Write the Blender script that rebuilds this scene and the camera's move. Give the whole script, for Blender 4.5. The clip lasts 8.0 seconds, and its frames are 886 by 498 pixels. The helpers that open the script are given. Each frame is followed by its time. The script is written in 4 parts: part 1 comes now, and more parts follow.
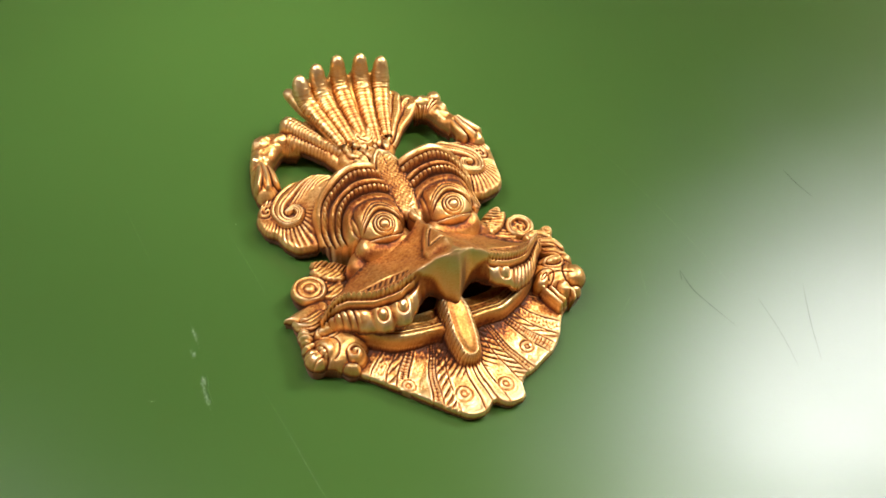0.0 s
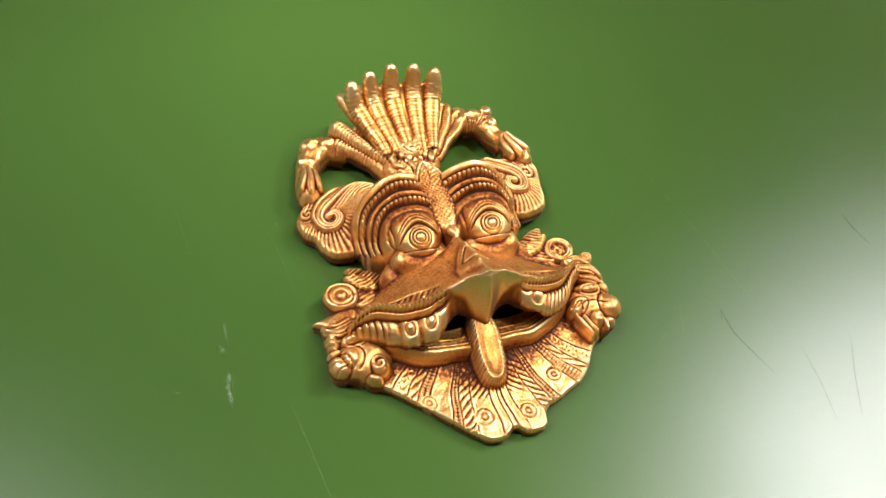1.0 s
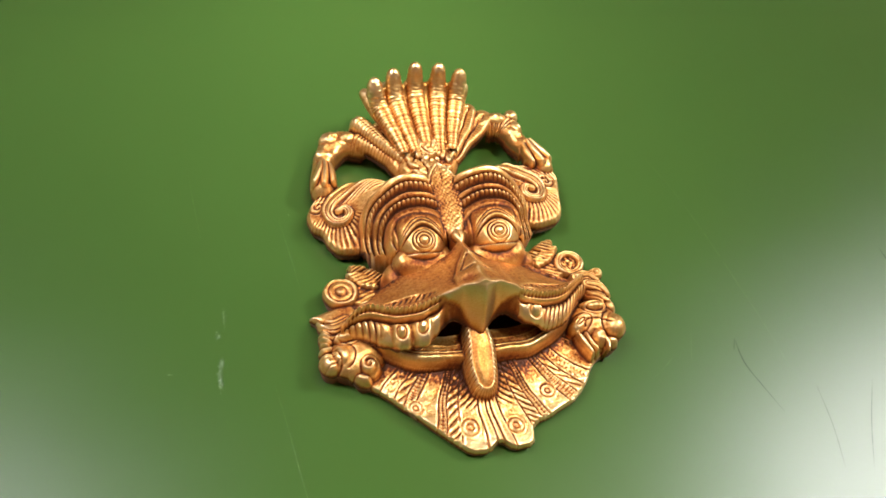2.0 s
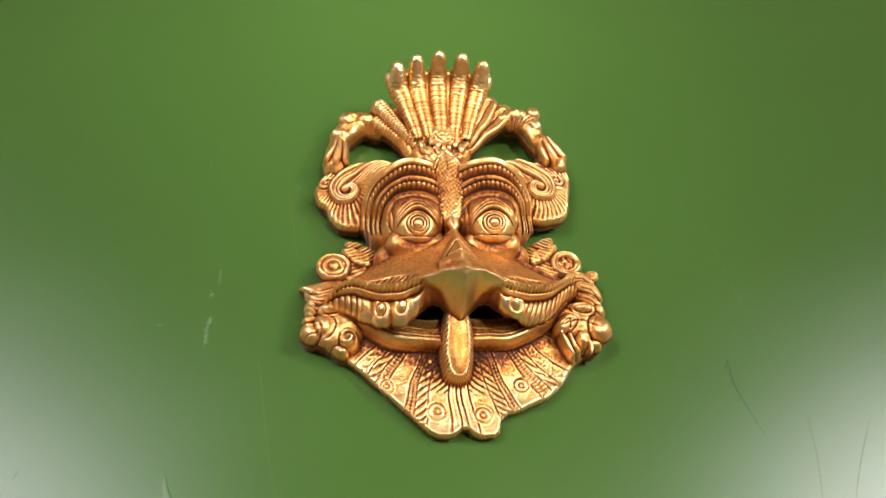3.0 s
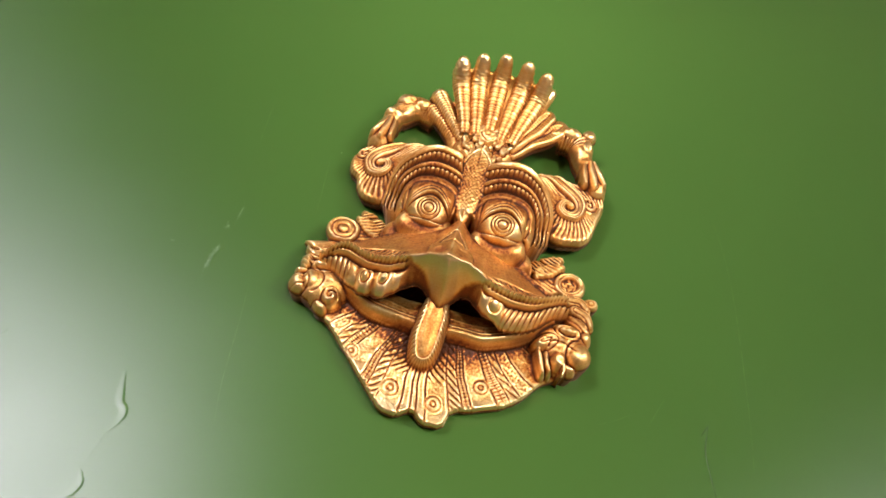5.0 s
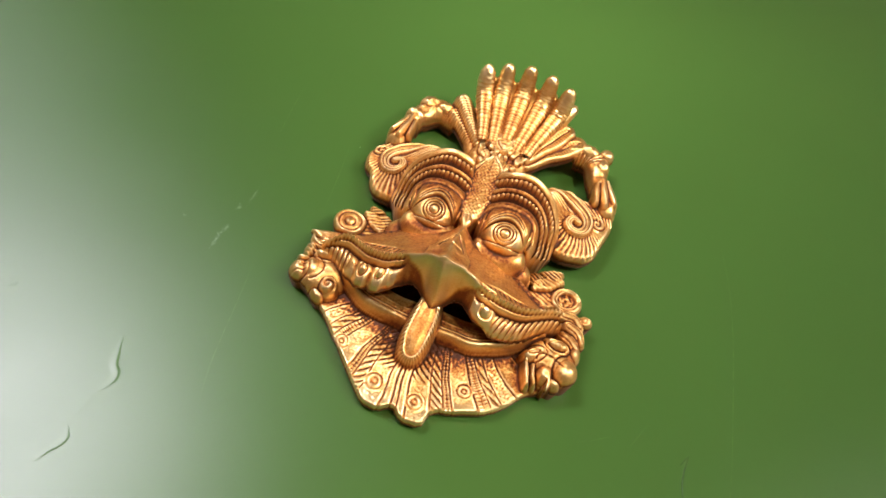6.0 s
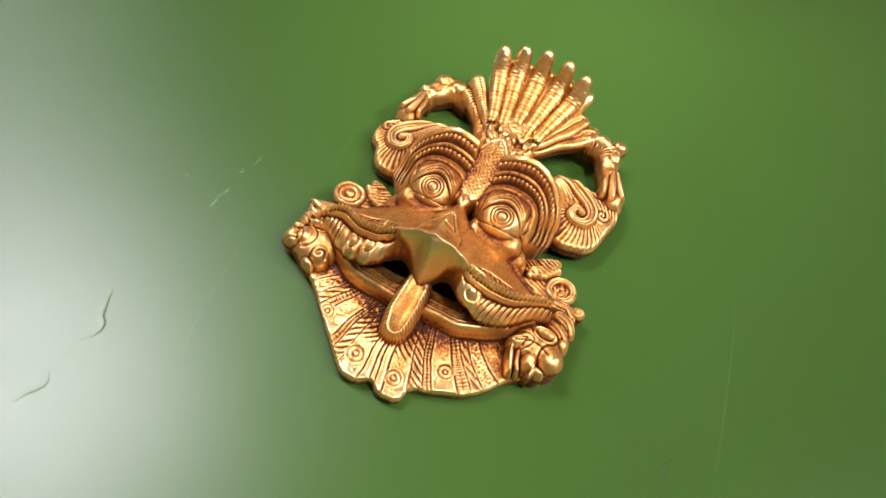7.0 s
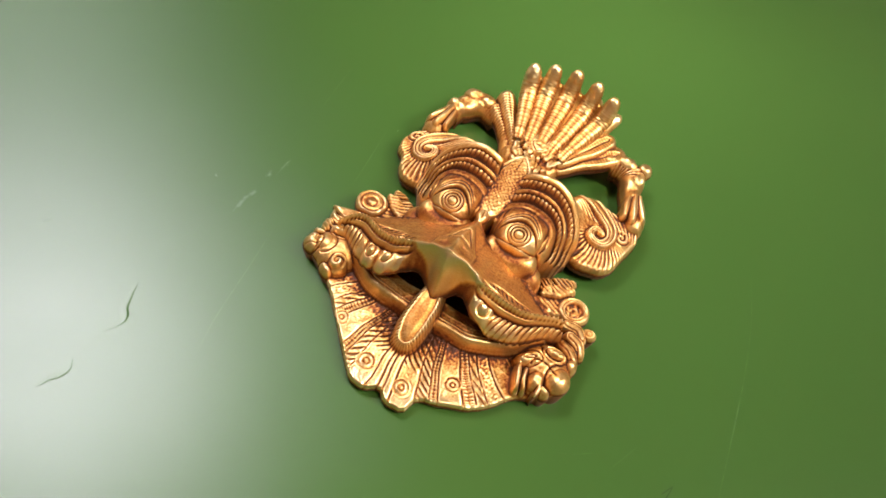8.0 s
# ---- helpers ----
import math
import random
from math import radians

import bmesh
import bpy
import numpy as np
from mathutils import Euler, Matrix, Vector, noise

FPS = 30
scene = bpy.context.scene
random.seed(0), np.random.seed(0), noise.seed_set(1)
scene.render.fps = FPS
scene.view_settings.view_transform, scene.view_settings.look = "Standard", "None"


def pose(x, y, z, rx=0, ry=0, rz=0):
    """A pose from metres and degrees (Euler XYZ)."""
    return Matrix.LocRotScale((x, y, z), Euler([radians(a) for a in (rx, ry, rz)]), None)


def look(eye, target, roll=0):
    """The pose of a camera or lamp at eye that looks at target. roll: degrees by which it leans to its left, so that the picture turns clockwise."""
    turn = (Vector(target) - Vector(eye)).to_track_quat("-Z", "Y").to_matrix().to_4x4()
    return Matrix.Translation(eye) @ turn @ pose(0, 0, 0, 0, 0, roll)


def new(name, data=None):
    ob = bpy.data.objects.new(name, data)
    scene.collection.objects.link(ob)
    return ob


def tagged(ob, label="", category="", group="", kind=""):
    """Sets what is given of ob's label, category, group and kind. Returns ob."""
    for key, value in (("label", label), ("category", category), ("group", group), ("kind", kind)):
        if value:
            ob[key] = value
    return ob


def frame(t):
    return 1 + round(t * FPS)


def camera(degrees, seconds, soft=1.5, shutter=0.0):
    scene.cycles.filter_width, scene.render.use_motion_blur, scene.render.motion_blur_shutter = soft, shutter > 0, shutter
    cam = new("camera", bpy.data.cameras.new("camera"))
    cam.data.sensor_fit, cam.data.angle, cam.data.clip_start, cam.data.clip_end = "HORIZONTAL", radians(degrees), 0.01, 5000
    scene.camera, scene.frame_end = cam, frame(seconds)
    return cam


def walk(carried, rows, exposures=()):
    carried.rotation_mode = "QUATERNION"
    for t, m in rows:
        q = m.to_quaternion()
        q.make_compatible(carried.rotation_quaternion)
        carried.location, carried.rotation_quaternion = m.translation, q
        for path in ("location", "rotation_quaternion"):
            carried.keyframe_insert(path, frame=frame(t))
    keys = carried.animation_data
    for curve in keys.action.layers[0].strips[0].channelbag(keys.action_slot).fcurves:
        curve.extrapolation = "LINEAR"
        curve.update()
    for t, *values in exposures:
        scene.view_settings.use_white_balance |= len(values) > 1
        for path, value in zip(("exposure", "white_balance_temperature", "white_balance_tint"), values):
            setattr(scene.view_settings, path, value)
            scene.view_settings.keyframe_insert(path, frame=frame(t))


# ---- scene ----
cam = camera(62.0, 8.0, soft=1.7)
PATH = [
    (0, (-0.07282, -0.12890, 0.17847), (0.01722, 0.00820, -0.01021), 10.53),
    (0.5, (-0.07162, -0.12695, 0.18018), (0.01198, 0.01384, -0.00874), 11.04),
    (1, (-0.06743, -0.12675, 0.18030), (0.00719, 0.01758, -0.00970), 11.04),
    (1.5, (-0.05973, -0.12690, 0.18149), (0.00655, 0.01944, -0.01006), 11.02),
    (2.8, (-0.03632, -0.13243, 0.18163), (0.00161, 0.01918, -0.01350), 10.04),
    (3, (-0.03117, -0.13535, 0.18269), (0.00251, 0.01690, -0.01272), 10.30),
    (3.5, (-0.01811, -0.13761, 0.18236), (0.00820, 0.01488, -0.01398), 11.33),
    (4, (-0.00574, -0.13863, 0.18334), (0.01180, 0.01469, -0.01334), 11.95),
    (4.5, (-0.00154, -0.14043, 0.18318), (0.00496, 0.01415, -0.01319), 12.78),
    (4.7, (0.00022, -0.14220, 0.18218), (0.00020, 0.01366, -0.01328), 12.67),
    (6, (0.01340, -0.14129, 0.18615), (-0.00546, 0.01171, -0.01066), 15.69),
    (6.5, (0.01796, -0.13972, 0.18582), (-0.00775, 0.01131, -0.01174), 16.04),
    (7, (0.02674, -0.13769, 0.18360), (-0.00334, 0.00873, -0.01679), 16.41),
    (7.5, (0.02987, -0.13472, 0.18580), (-0.00343, 0.00859, -0.01632), 16.86),
    (8, (0.02976, -0.13394, 0.18966), (-0.01034, 0.00666, -0.01312), 16.40),
]
walk(cam, [(t, look(eye, target, roll)) for t, eye, target, roll in PATH], exposures=[(0, 0.0), (8, 0.0)])

# ---- light: three ceiling panels, two added unseen spots and the warm room they light ----
world = bpy.data.worlds.new("room_air")
scene.world = world
world.use_nodes = True
world.node_tree.nodes["Background"].inputs[0].default_value = (0.9, 0.95, 1.0, 1)
world.node_tree.nodes["Background"].inputs[1].default_value = 0.02
PANEL_RIGHT, PANEL_LEFT, PANEL_FAR = 57.0, 35.0, 7.0
SPOT_FAR, SPOT_NEAR = 165.0, 78.0
TABLE_GREEN = (0.0495, 0.1165, 0.0235)


# ---- materials ----
def material(name):
    m = bpy.data.materials.new(name)
    m.use_nodes = True
    n, l = m.node_tree.nodes, m.node_tree.links
    return m, n, l, n["Principled BSDF"]


def noise_node(n, l, scale, detail=3.0, where="Object"):
    t = n.new("ShaderNodeTexCoord")
    k = n.new("ShaderNodeTexNoise")
    k.inputs["Scale"].default_value, k.inputs["Detail"].default_value = scale, detail
    l.new(t.outputs[where], k.inputs["Vector"])
    return k


def ramp(n, l, source, stops):
    r = n.new("ShaderNodeValToRGB")
    while len(r.color_ramp.elements) < len(stops):
        r.color_ramp.elements.new(0.5)
    for e, (p, c) in zip(r.color_ramp.elements, stops):
        e.position, e.color = p, (*c, 1) if len(c) == 3 else c
    l.new(source, r.inputs[0])
    return r


def bump(n, l, source, strength, distance, target):
    b = n.new("ShaderNodeBump")
    b.inputs["Strength"].default_value, b.inputs["Distance"].default_value = strength, distance
    l.new(source, b.inputs["Height"])
    l.new(b.outputs[0], target.inputs["Normal"])
    return b


def brass_material():
    """Cast brass with brown antiquing left in the chased lines, and some painted shade."""
    m, n, l, p = material("antique_brass")
    wash_shade = n.new("ShaderNodeAttribute")
    wash_shade.attribute_name = "lacquer_shade"
    grain = noise_node(n, l, 2200.0, 6.0)
    patch = noise_node(n, l, 70.0, 3.0)
    speck = n.new("ShaderNodeMath")
    speck.operation = "MULTIPLY_ADD"
    l.new(grain.outputs[0], speck.inputs[0])
    speck.inputs[1].default_value = 0.32
    l.new(wash_shade.outputs["Fac"], speck.inputs[2])
    tone = n.new("ShaderNodeMath")
    tone.operation = "MULTIPLY_ADD"
    l.new(patch.outputs[0], tone.inputs[0])
    tone.inputs[1].default_value = 0.42
    l.new(speck.outputs[0], tone.inputs[2])
    coat = n.new("ShaderNodeMapRange")
    coat.inputs[1].default_value, coat.inputs[2].default_value = 0.355, 1.31
    l.new(tone.outputs[0], coat.inputs[0])
    col = ramp(n, l, coat.outputs[0], [(0.0, (0.93, 0.70, 0.37)), (0.22, (0.80, 0.49, 0.175)), (0.45, (0.54, 0.228, 0.055)), (0.72, (0.23, 0.054, 0.010)), (1.0, (0.065, 0.020, 0.008))])
    l.new(col.outputs[0], p.inputs["Base Color"])
    met = ramp(n, l, coat.outputs[0], [(0.25, (1, 1, 1)), (0.8, (0.3, 0.3, 0.3))])
    l.new(met.outputs[0], p.inputs["Metallic"])
    rough = ramp(n, l, coat.outputs[0], [(0.0, (0.36, 0.36, 0.36)), (0.25, (0.42, 0.42, 0.42)), (0.8, (0.47, 0.47, 0.47))])
    l.new(rough.outputs[0], p.inputs["Roughness"])
    p.inputs["Specular IOR Level"].default_value = 0.25
    bump(n, l, grain.outputs[0], 0.14, 0.0002, p)
    return m


def laminate_material():
    """Satin green table laminate, very slightly wavy, with faint wiping marks."""
    m, n, l, p = material("green_laminate")
    n.remove(p)
    base, gloss, mix, rim = [n.new("ShaderNode" + k) for k in ("BsdfDiffuse", "BsdfGlossy", "MixShader", "Fresnel")]
    gloss.distribution = "BECKMANN"
    rim.inputs["IOR"].default_value = 1.66
    patch = noise_node(n, l, 9.0, 2.0)
    col = ramp(n, l, patch.outputs[0], [(0.3, TABLE_GREEN), (0.7, tuple(c * 1.1 for c in TABLE_GREEN))])
    l.new(col.outputs[0], base.inputs["Color"])
    smear = noise_node(n, l, 26.0, 5.0)
    rough = n.new("ShaderNodeMapRange")
    rough.inputs[3].default_value, rough.inputs[4].default_value = 0.32, 0.38
    l.new(smear.outputs[0], rough.inputs[0])
    l.new(rough.outputs[0], gloss.inputs["Roughness"])
    fine = noise_node(n, l, 900.0, 2.0)
    relief_bump = bump(n, l, fine.outputs[0], 0.04, 0.0002, base)
    for shader in (gloss, rim):
        l.new(relief_bump.outputs[0], shader.inputs["Normal"])
    l.new(rim.outputs[0], mix.inputs[0])
    l.new(base.outputs[0], mix.inputs[1])
    l.new(gloss.outputs[0], mix.inputs[2])
    l.new(mix.outputs[0], n["Material Output"].inputs["Surface"])
    return m


def plain_material(name, colour, rough=0.6, scale=30.0, spread=0.12, metal=0.0):
    m, n, l, p = material(name)
    k = noise_node(n, l, scale, 4.0)
    lo, hi = [tuple(min(1, c * f) for c in colour) for f in (1 - spread, 1 + spread)]
    r = ramp(n, l, k.outputs[0], [(0.3, lo), (0.7, hi)])
    l.new(r.outputs[0], p.inputs["Base Color"])
    p.inputs["Roughness"].default_value, p.inputs["Metallic"].default_value = rough, metal
    bump(n, l, k.outputs[0], 0.08, 0.002, p)
    return m


def glow_material(name, colour, strength):
    m, n, l, p = material(name)
    p.inputs["Base Color"].default_value = (0.8, 0.8, 0.8, 1)
    p.inputs["Emission Color"].default_value = (*colour, 1)
    p.inputs["Emission Strength"].default_value = strength
    return m


BRASS = brass_material()
LAMINATE = laminate_material()
SCRATCH = plain_material("pale_scratch", (0.088, 0.175, 0.050), 0.6, 400.0, 0.3)
SCUFF = plain_material("dark_scuff", (0.035, 0.075, 0.02), 0.7, 400.0, 0.3)
RESIDUE = plain_material("whitish_residue", (0.22, 0.31, 0.20), 0.7, 700.0, 0.4)
WALL_PAINT = plain_material("warm_wall_paint", (0.60, 0.49, 0.35), 0.8, 6.0, 0.05)
CEILING_PAINT = plain_material("ceiling_paint", (0.56, 0.43, 0.28), 0.85, 6.0, 0.04)
FLOOR_WOOD = plain_material("brown_floor", (0.22, 0.13, 0.07), 0.5, 8.0, 0.2)
LEG_STEEL = plain_material("table_leg_steel", (0.35, 0.35, 0.35), 0.4, 50.0, 0.05, 0.8)
LAMP_WHITE = plain_material("lamp_frame_white", (0.75, 0.75, 0.75), 0.5, 20.0, 0.03)
GLOW_RIGHT = glow_material("lamp_diffuser_warm", (0.97, 0.94, 0.96), PANEL_RIGHT)
GLOW_FAR = glow_material("lamp_diffuser_dim", (0.90, 0.93, 1.0), PANEL_FAR)
GLOW_LEFT = glow_material("lamp_diffuser_cool", (0.95, 0.90, 1.0), PANEL_LEFT)


def box(bm, x0, y0, z0, x1, y1, z1, bevel=0.0):
    made = bmesh.ops.create_cube(bm, size=1.0, matrix=Matrix.Translation(((x0 + x1) / 2, (y0 + y1) / 2, (z0 + z1) / 2)) @ Matrix.Diagonal((x1 - x0, y1 - y0, z1 - z0, 1)))
    if bevel:
        edges = {e for v in made["verts"] for e in v.link_edges}
        bmesh.ops.bevel(bm, geom=list(edges), offset=bevel, segments=3, affect="EDGES", profile=0.5)


def part(name, bm, mat, parent=None, label=""):
    mesh = bpy.data.meshes.new(name)
    bm.to_mesh(mesh)
    bm.free()
    mesh.materials.append(mat)
    ob = new(name, mesh)
    ob.parent = parent
    return tagged(ob, label)


def slab(name, box6, mat, bevel=0.0, parent=None, label=""):
    bm = bmesh.new()
    box(bm, *box6, bevel=bevel)
    return part(name, bm, mat, parent, label)


# ---- the room ----
tagged(slab("floor", (-2.6, -2.6, -0.80, 2.9, 3.6, -0.75), FLOOR_WOOD), "plain brown floor under the table", "floor", kind="structure")
tagged(slab("ceiling", (-2.6, -2.6, 1.85, 2.9, 3.6, 1.95), CEILING_PAINT), "plain off-white ceiling over the table", "ceiling", kind="structure")
for wall, b in (("wall_north", (-2.6, 3.6, -0.75, 2.9, 3.7, 1.85)), ("wall_south", (-2.6, -2.7, -0.75, 2.9, -2.6, 1.85)), ("wall_east", (2.9, -2.6, -0.75, 3.0, 3.6, 1.85)), ("wall_west", (-2.7, -2.6, -0.75, -2.6, 3.6, 1.85))):
    tagged(slab(wall, b, WALL_PAINT), "plain warm beige painted wall", "wall", kind="structure")


def ceiling_light(x, y, w, d, glow, label):
    lamp = tagged(new("ceiling_light"), label, "lamp", "ceiling lights")
    lamp.location = (x, y, 1.85)
    t = 0.02
    bm = bmesh.new()
    for b in ((-w / 2 - t, -d / 2 - t, -0.04, w / 2 + t, -d / 2, 0), (-w / 2 - t, d / 2, -0.04, w / 2 + t, d / 2 + t, 0), (-w / 2 - t, -d / 2, -0.04, -w / 2, d / 2, 0), (w / 2, -d / 2, -0.04, w / 2 + t, d / 2, 0)):
        box(bm, *b)
    part("lamp_frame", bm, LAMP_WHITE, lamp)
    slab("diffuser", (-w / 2, -d / 2, -0.03, w / 2, d / 2, -0.012), glow, 0, lamp, "glowing white diffuser")


ceiling_light(1.75, 0.22, 0.62, 0.62, GLOW_RIGHT, "white square ceiling panel lamp, warm and lit")
ceiling_light(-1.10, 0.26, 0.60, 0.62, GLOW_LEFT, "white square ceiling panel lamp, cool and lit")
ceiling_light(-1.98, 1.15, 0.70, 0.75, GLOW_FAR, "white square ceiling panel lamp, dim and cool")



def added_spot(eye, target, power, cone):
    """An added narrow spot, unseen, that brightens a small round of the tabletop."""
    spot = tagged(new("added_spot"), "added unseen spotlight that brightens the table middle and the mask", "lamp", "ceiling lights")
    spot.matrix_world = look(eye, target)
    bm = bmesh.new()
    bmesh.ops.create_cone(bm, cap_ends=False, segments=32, radius1=0.15, radius2=0.12, depth=0.09, matrix=Matrix.Translation((0, 0, 0.02)))
    bmesh.ops.solidify(bm, geom=bm.faces[:], thickness=0.003)
    part("added_spot_housing", bm, LAMP_WHITE, spot)
    beam = bpy.data.lights.new("spot_beam", "SPOT")
    beam.energy, beam.color, beam.spot_size, beam.spot_blend, beam.shadow_soft_size = power, (1.0, 0.93, 0.70), radians(cone), 1.0, 0.08
    new("spot_beam", beam).parent = spot


# two added spots, for a brighter middle of the table and mask
added_spot((0.55, -0.02, 1.80), (-0.002, 0.130, 0.0), SPOT_FAR, 8.0)
added_spot((0.62, -0.34, 1.80), (0.005, -0.060, 0.0), SPOT_NEAR, 8.2)

# ---- the table ----
table = tagged(new("table"), "green satin laminate table with fine scratches", "table")
table.location = (0, 0, -0.75)
top = slab("tabletop", (-0.60, -0.42, 0.722, 0.60, 0.55, 0.75), LAMINATE, 0.003, table)
for sx in (-0.54, 0.50):
    for sy in (-0.37, 0.46):
        slab("leg", (sx, sy, 0.0, sx + 0.04, sy + 0.04, 0.722), LEG_STEEL, 0.003, table, "grey steel leg")


def smooth_line(pts, n=6):
    """A curve through the points."""
    p = np.array(pts, float)
    q = np.vstack([2 * p[0] - p[1], p, 2 * p[-1] - p[-2]])
    out = []
    for i in range(1, len(q) - 2):
        a, b, c, d = q[i - 1:i + 3]
        for u in np.arange(n) / n:
            out.append(0.5 * (2 * b + (c - a) * u + (2 * a - 5 * b + 4 * c - d) * u * u + (3 * b - a - 3 * c + d) * u ** 3))
    return np.array(out + [p[-1]])


def mark_on_table(name, pts, width, height, mat, label, rough=False):
    """A thin tapering ridge along a line on the tabletop, in millimetres."""
    line = smooth_line(pts)
    bm = bmesh.new()
    rows = []
    lanes = np.linspace(-1, 1, 13)
    crown = 0.55 if rough else 0.0
    for i, (x, y) in enumerate(line):
        d = line[min(i + 1, len(line) - 1)] - line[max(i - 1, 0)]
        d = np.array((-d[1], d[0])) / max(1e-6, np.hypot(*d))
        u = i / (len(line) - 1)
        w = width * (0.25 + 0.75 * math.sin(math.pi * min(1, max(0, u))) ** 0.5) / 2 * random.uniform(0.85, 1.15)
        lift = height * (0.2 + 0.8 * math.sin(math.pi * min(1, max(0, u)))) * (random.uniform(0.85, 1.1) if rough else 1)
        rows.append([bm.verts.new(((x + d[0] * k * w) / 1000, (y + d[1] * k * w) / 1000, 0.75 + (lift * (0.5 + 0.5 * math.cos(math.pi * (k - crown) / (1 + crown if k < crown else 1 - crown))) - 0.006) / 1000)) for k in lanes])
    for a, b in zip(rows, rows[1:]):
        for k in range(12):
            bm.faces.new((a[k], a[k + 1], b[k + 1], b[k])).smooth = True
    bmesh.ops.recalc_face_normals(bm, faces=bm.faces)
    return part(name, bm, mat, top, label)


for pts, w in (([(-75.8, 50.7), (-74.4, 38.4), (-72.9, 26.5)], 0.20), ([(-49, 31.3), (-46.5, 14.7), (-44.7, 0.5)], 0.17),
               ([(-54.7, -27.6), (-52.2, -42), (-49.4, -60), (-46.5, -72)], 0.20), ([(49.9, -43.6), (55.3, -40.7), (61.4, -36.4)], 0.16),
               ([(82.9, 51.9), (88, 34.3), (91.1, 17), (93.1, -1.6), (95.3, -29.3), (96, -48)], 0.20), ([(70.5, -28.3), (65.9, -38.8)], 0.14)):
    mark_on_table("scratch", pts, w, 0.03, SCRATCH, "fine pale scratch")
for pts, w in (([(83, -33.7), (82.2, -40), (82.7, -45.2), (86.6, -59.5)], 0.6), ([(83, -33.7), (80.8, -37.7)], 0.4), ([(101.1, -52), (98.9, -65.3), (95.2, -78.1)], 0.3),
               ([(120.6, -52.9), (111.3, -66.5), (103.7, -79.2)], 0.35), ([(154.2, -6.8), (154, -14.9), (155, -23)], 0.7)):
    mark_on_table("scuff", pts, w, 0.03, SCUFF, "faint dark scuff line")
for pts, w, h in (([(-74.1, -64.3), (-73.0, -68.6), (-71.5, -72.6), (-69.4, -74.6), (-69.3, -77.0), (-70.9, -81.1)], 2.4, 0.085), ([(-71.0, -80.4), (-71.4, -85), (-72.2, -90)], 1.4, 0.02),
                  ([(-71.8, -91.2), (-70.3, -94.2), (-70.9, -96.2), (-72.2, -98.5), (-73.2, -102)], 2.2, 0.085), ([(-108.4, -61.3), (-109.5, -63.9)], 1.4, 0.06),
                  ([(-73.2, -46.5), (-71.3, -50.1), (-69.7, -53.5)], 1.3, 0.022), ([(-67.3, -17.5), (-67.6, -20.4), (-68.2, -22.6), (-67.6, -28.0)], 1.0, 0.06)):
    mark_on_table("blister", pts, 1.2 * w, 1.25 * h, LAMINATE, "raised wrinkle in the green laminate", True)


def residue(cx, cy, rx, ry, count):
    """A broken smear of small dried flecks."""
    bm = bmesh.new()
    for _ in range(count):
        x, y, s = random.gauss(cx, rx), random.gauss(cy, ry), random.uniform(0.03, 0.11)
        made = bmesh.ops.create_icosphere(bm, subdivisions=1, radius=s / 1000, matrix=Matrix.Translation((x / 1000, y / 1000, 0.75)) @ Matrix.Rotation(random.uniform(0, 3), 4, "Z") @ Matrix.Diagonal((1, random.uniform(0.5, 1.4), 0.2, 1)))
    part("smear", bm, RESIDUE, top, "smear of whitish dried flecks")


residue(-67.0, -4.2, 0.22, 1.6, 110)
residue(-68.8, -10.4, 0.35, 0.6, 70)
residue(-68.1, -19.9, 0.42, 0.8, 130)
residue(-68.7, -24.4, 0.35, 1.9, 190)
residue(-81.7, -20.7, 0.35, 0.25, 10)
residue(-45.6, 32.1, 0.15, 0.15, 5)
residue(-72.9, 26.3, 0.12, 0.12, 6)

# ---- the brass mask: relief modelled in millimetres, lying on the tabletop ----
STEP = 0.15
true_x, true_y = np.meshgrid(np.arange(-50, 52, STEP), np.arange(-64, 72, STEP))


def drift(wave, size, seed):
    """A slow random wander, so that nothing is drawn with compasses."""
    rng = np.random.RandomState(seed)
    out = 0
    for _ in range(6):
        a, f, ph = rng.uniform(0, 6.28), 6.28 / (wave * rng.uniform(0.7, 1.5)), rng.uniform(0, 6.28)
        out = out + np.sin((true_x * math.cos(a) + true_y * math.sin(a)) * f + ph)
    return out * size / 2.4


gx = true_x + drift(11, 0.14, 1) + drift(3, 0.018, 2)
gy = true_y + drift(11, 0.14, 3) + drift(3, 0.018, 4)
relief, plan, owner = np.full(gx.shape, -99.0), np.full(gx.shape, 99.0), np.full(gx.shape, -1)
PART_NAMES = []


def ramp01(v, a, b):
    u = np.clip((v - a) / (b - a), 0, 1)
    return u * u * (3 - 2 * u)


def oval(cx, cy, a, b, turn=0.0):
    """Signed distance to an ellipse, negative inside."""
    c, s = math.cos(radians(turn)), math.sin(radians(turn))
    u, v = (gx - cx) * c + (gy - cy) * s, (gy - cy) * c - (gx - cx) * s
    k0 = np.hypot(u / a, v / b) + 1e-6
    return k0 * (k0 - 1) / (np.hypot(u / a ** 2, v / b ** 2) + 1e-6)


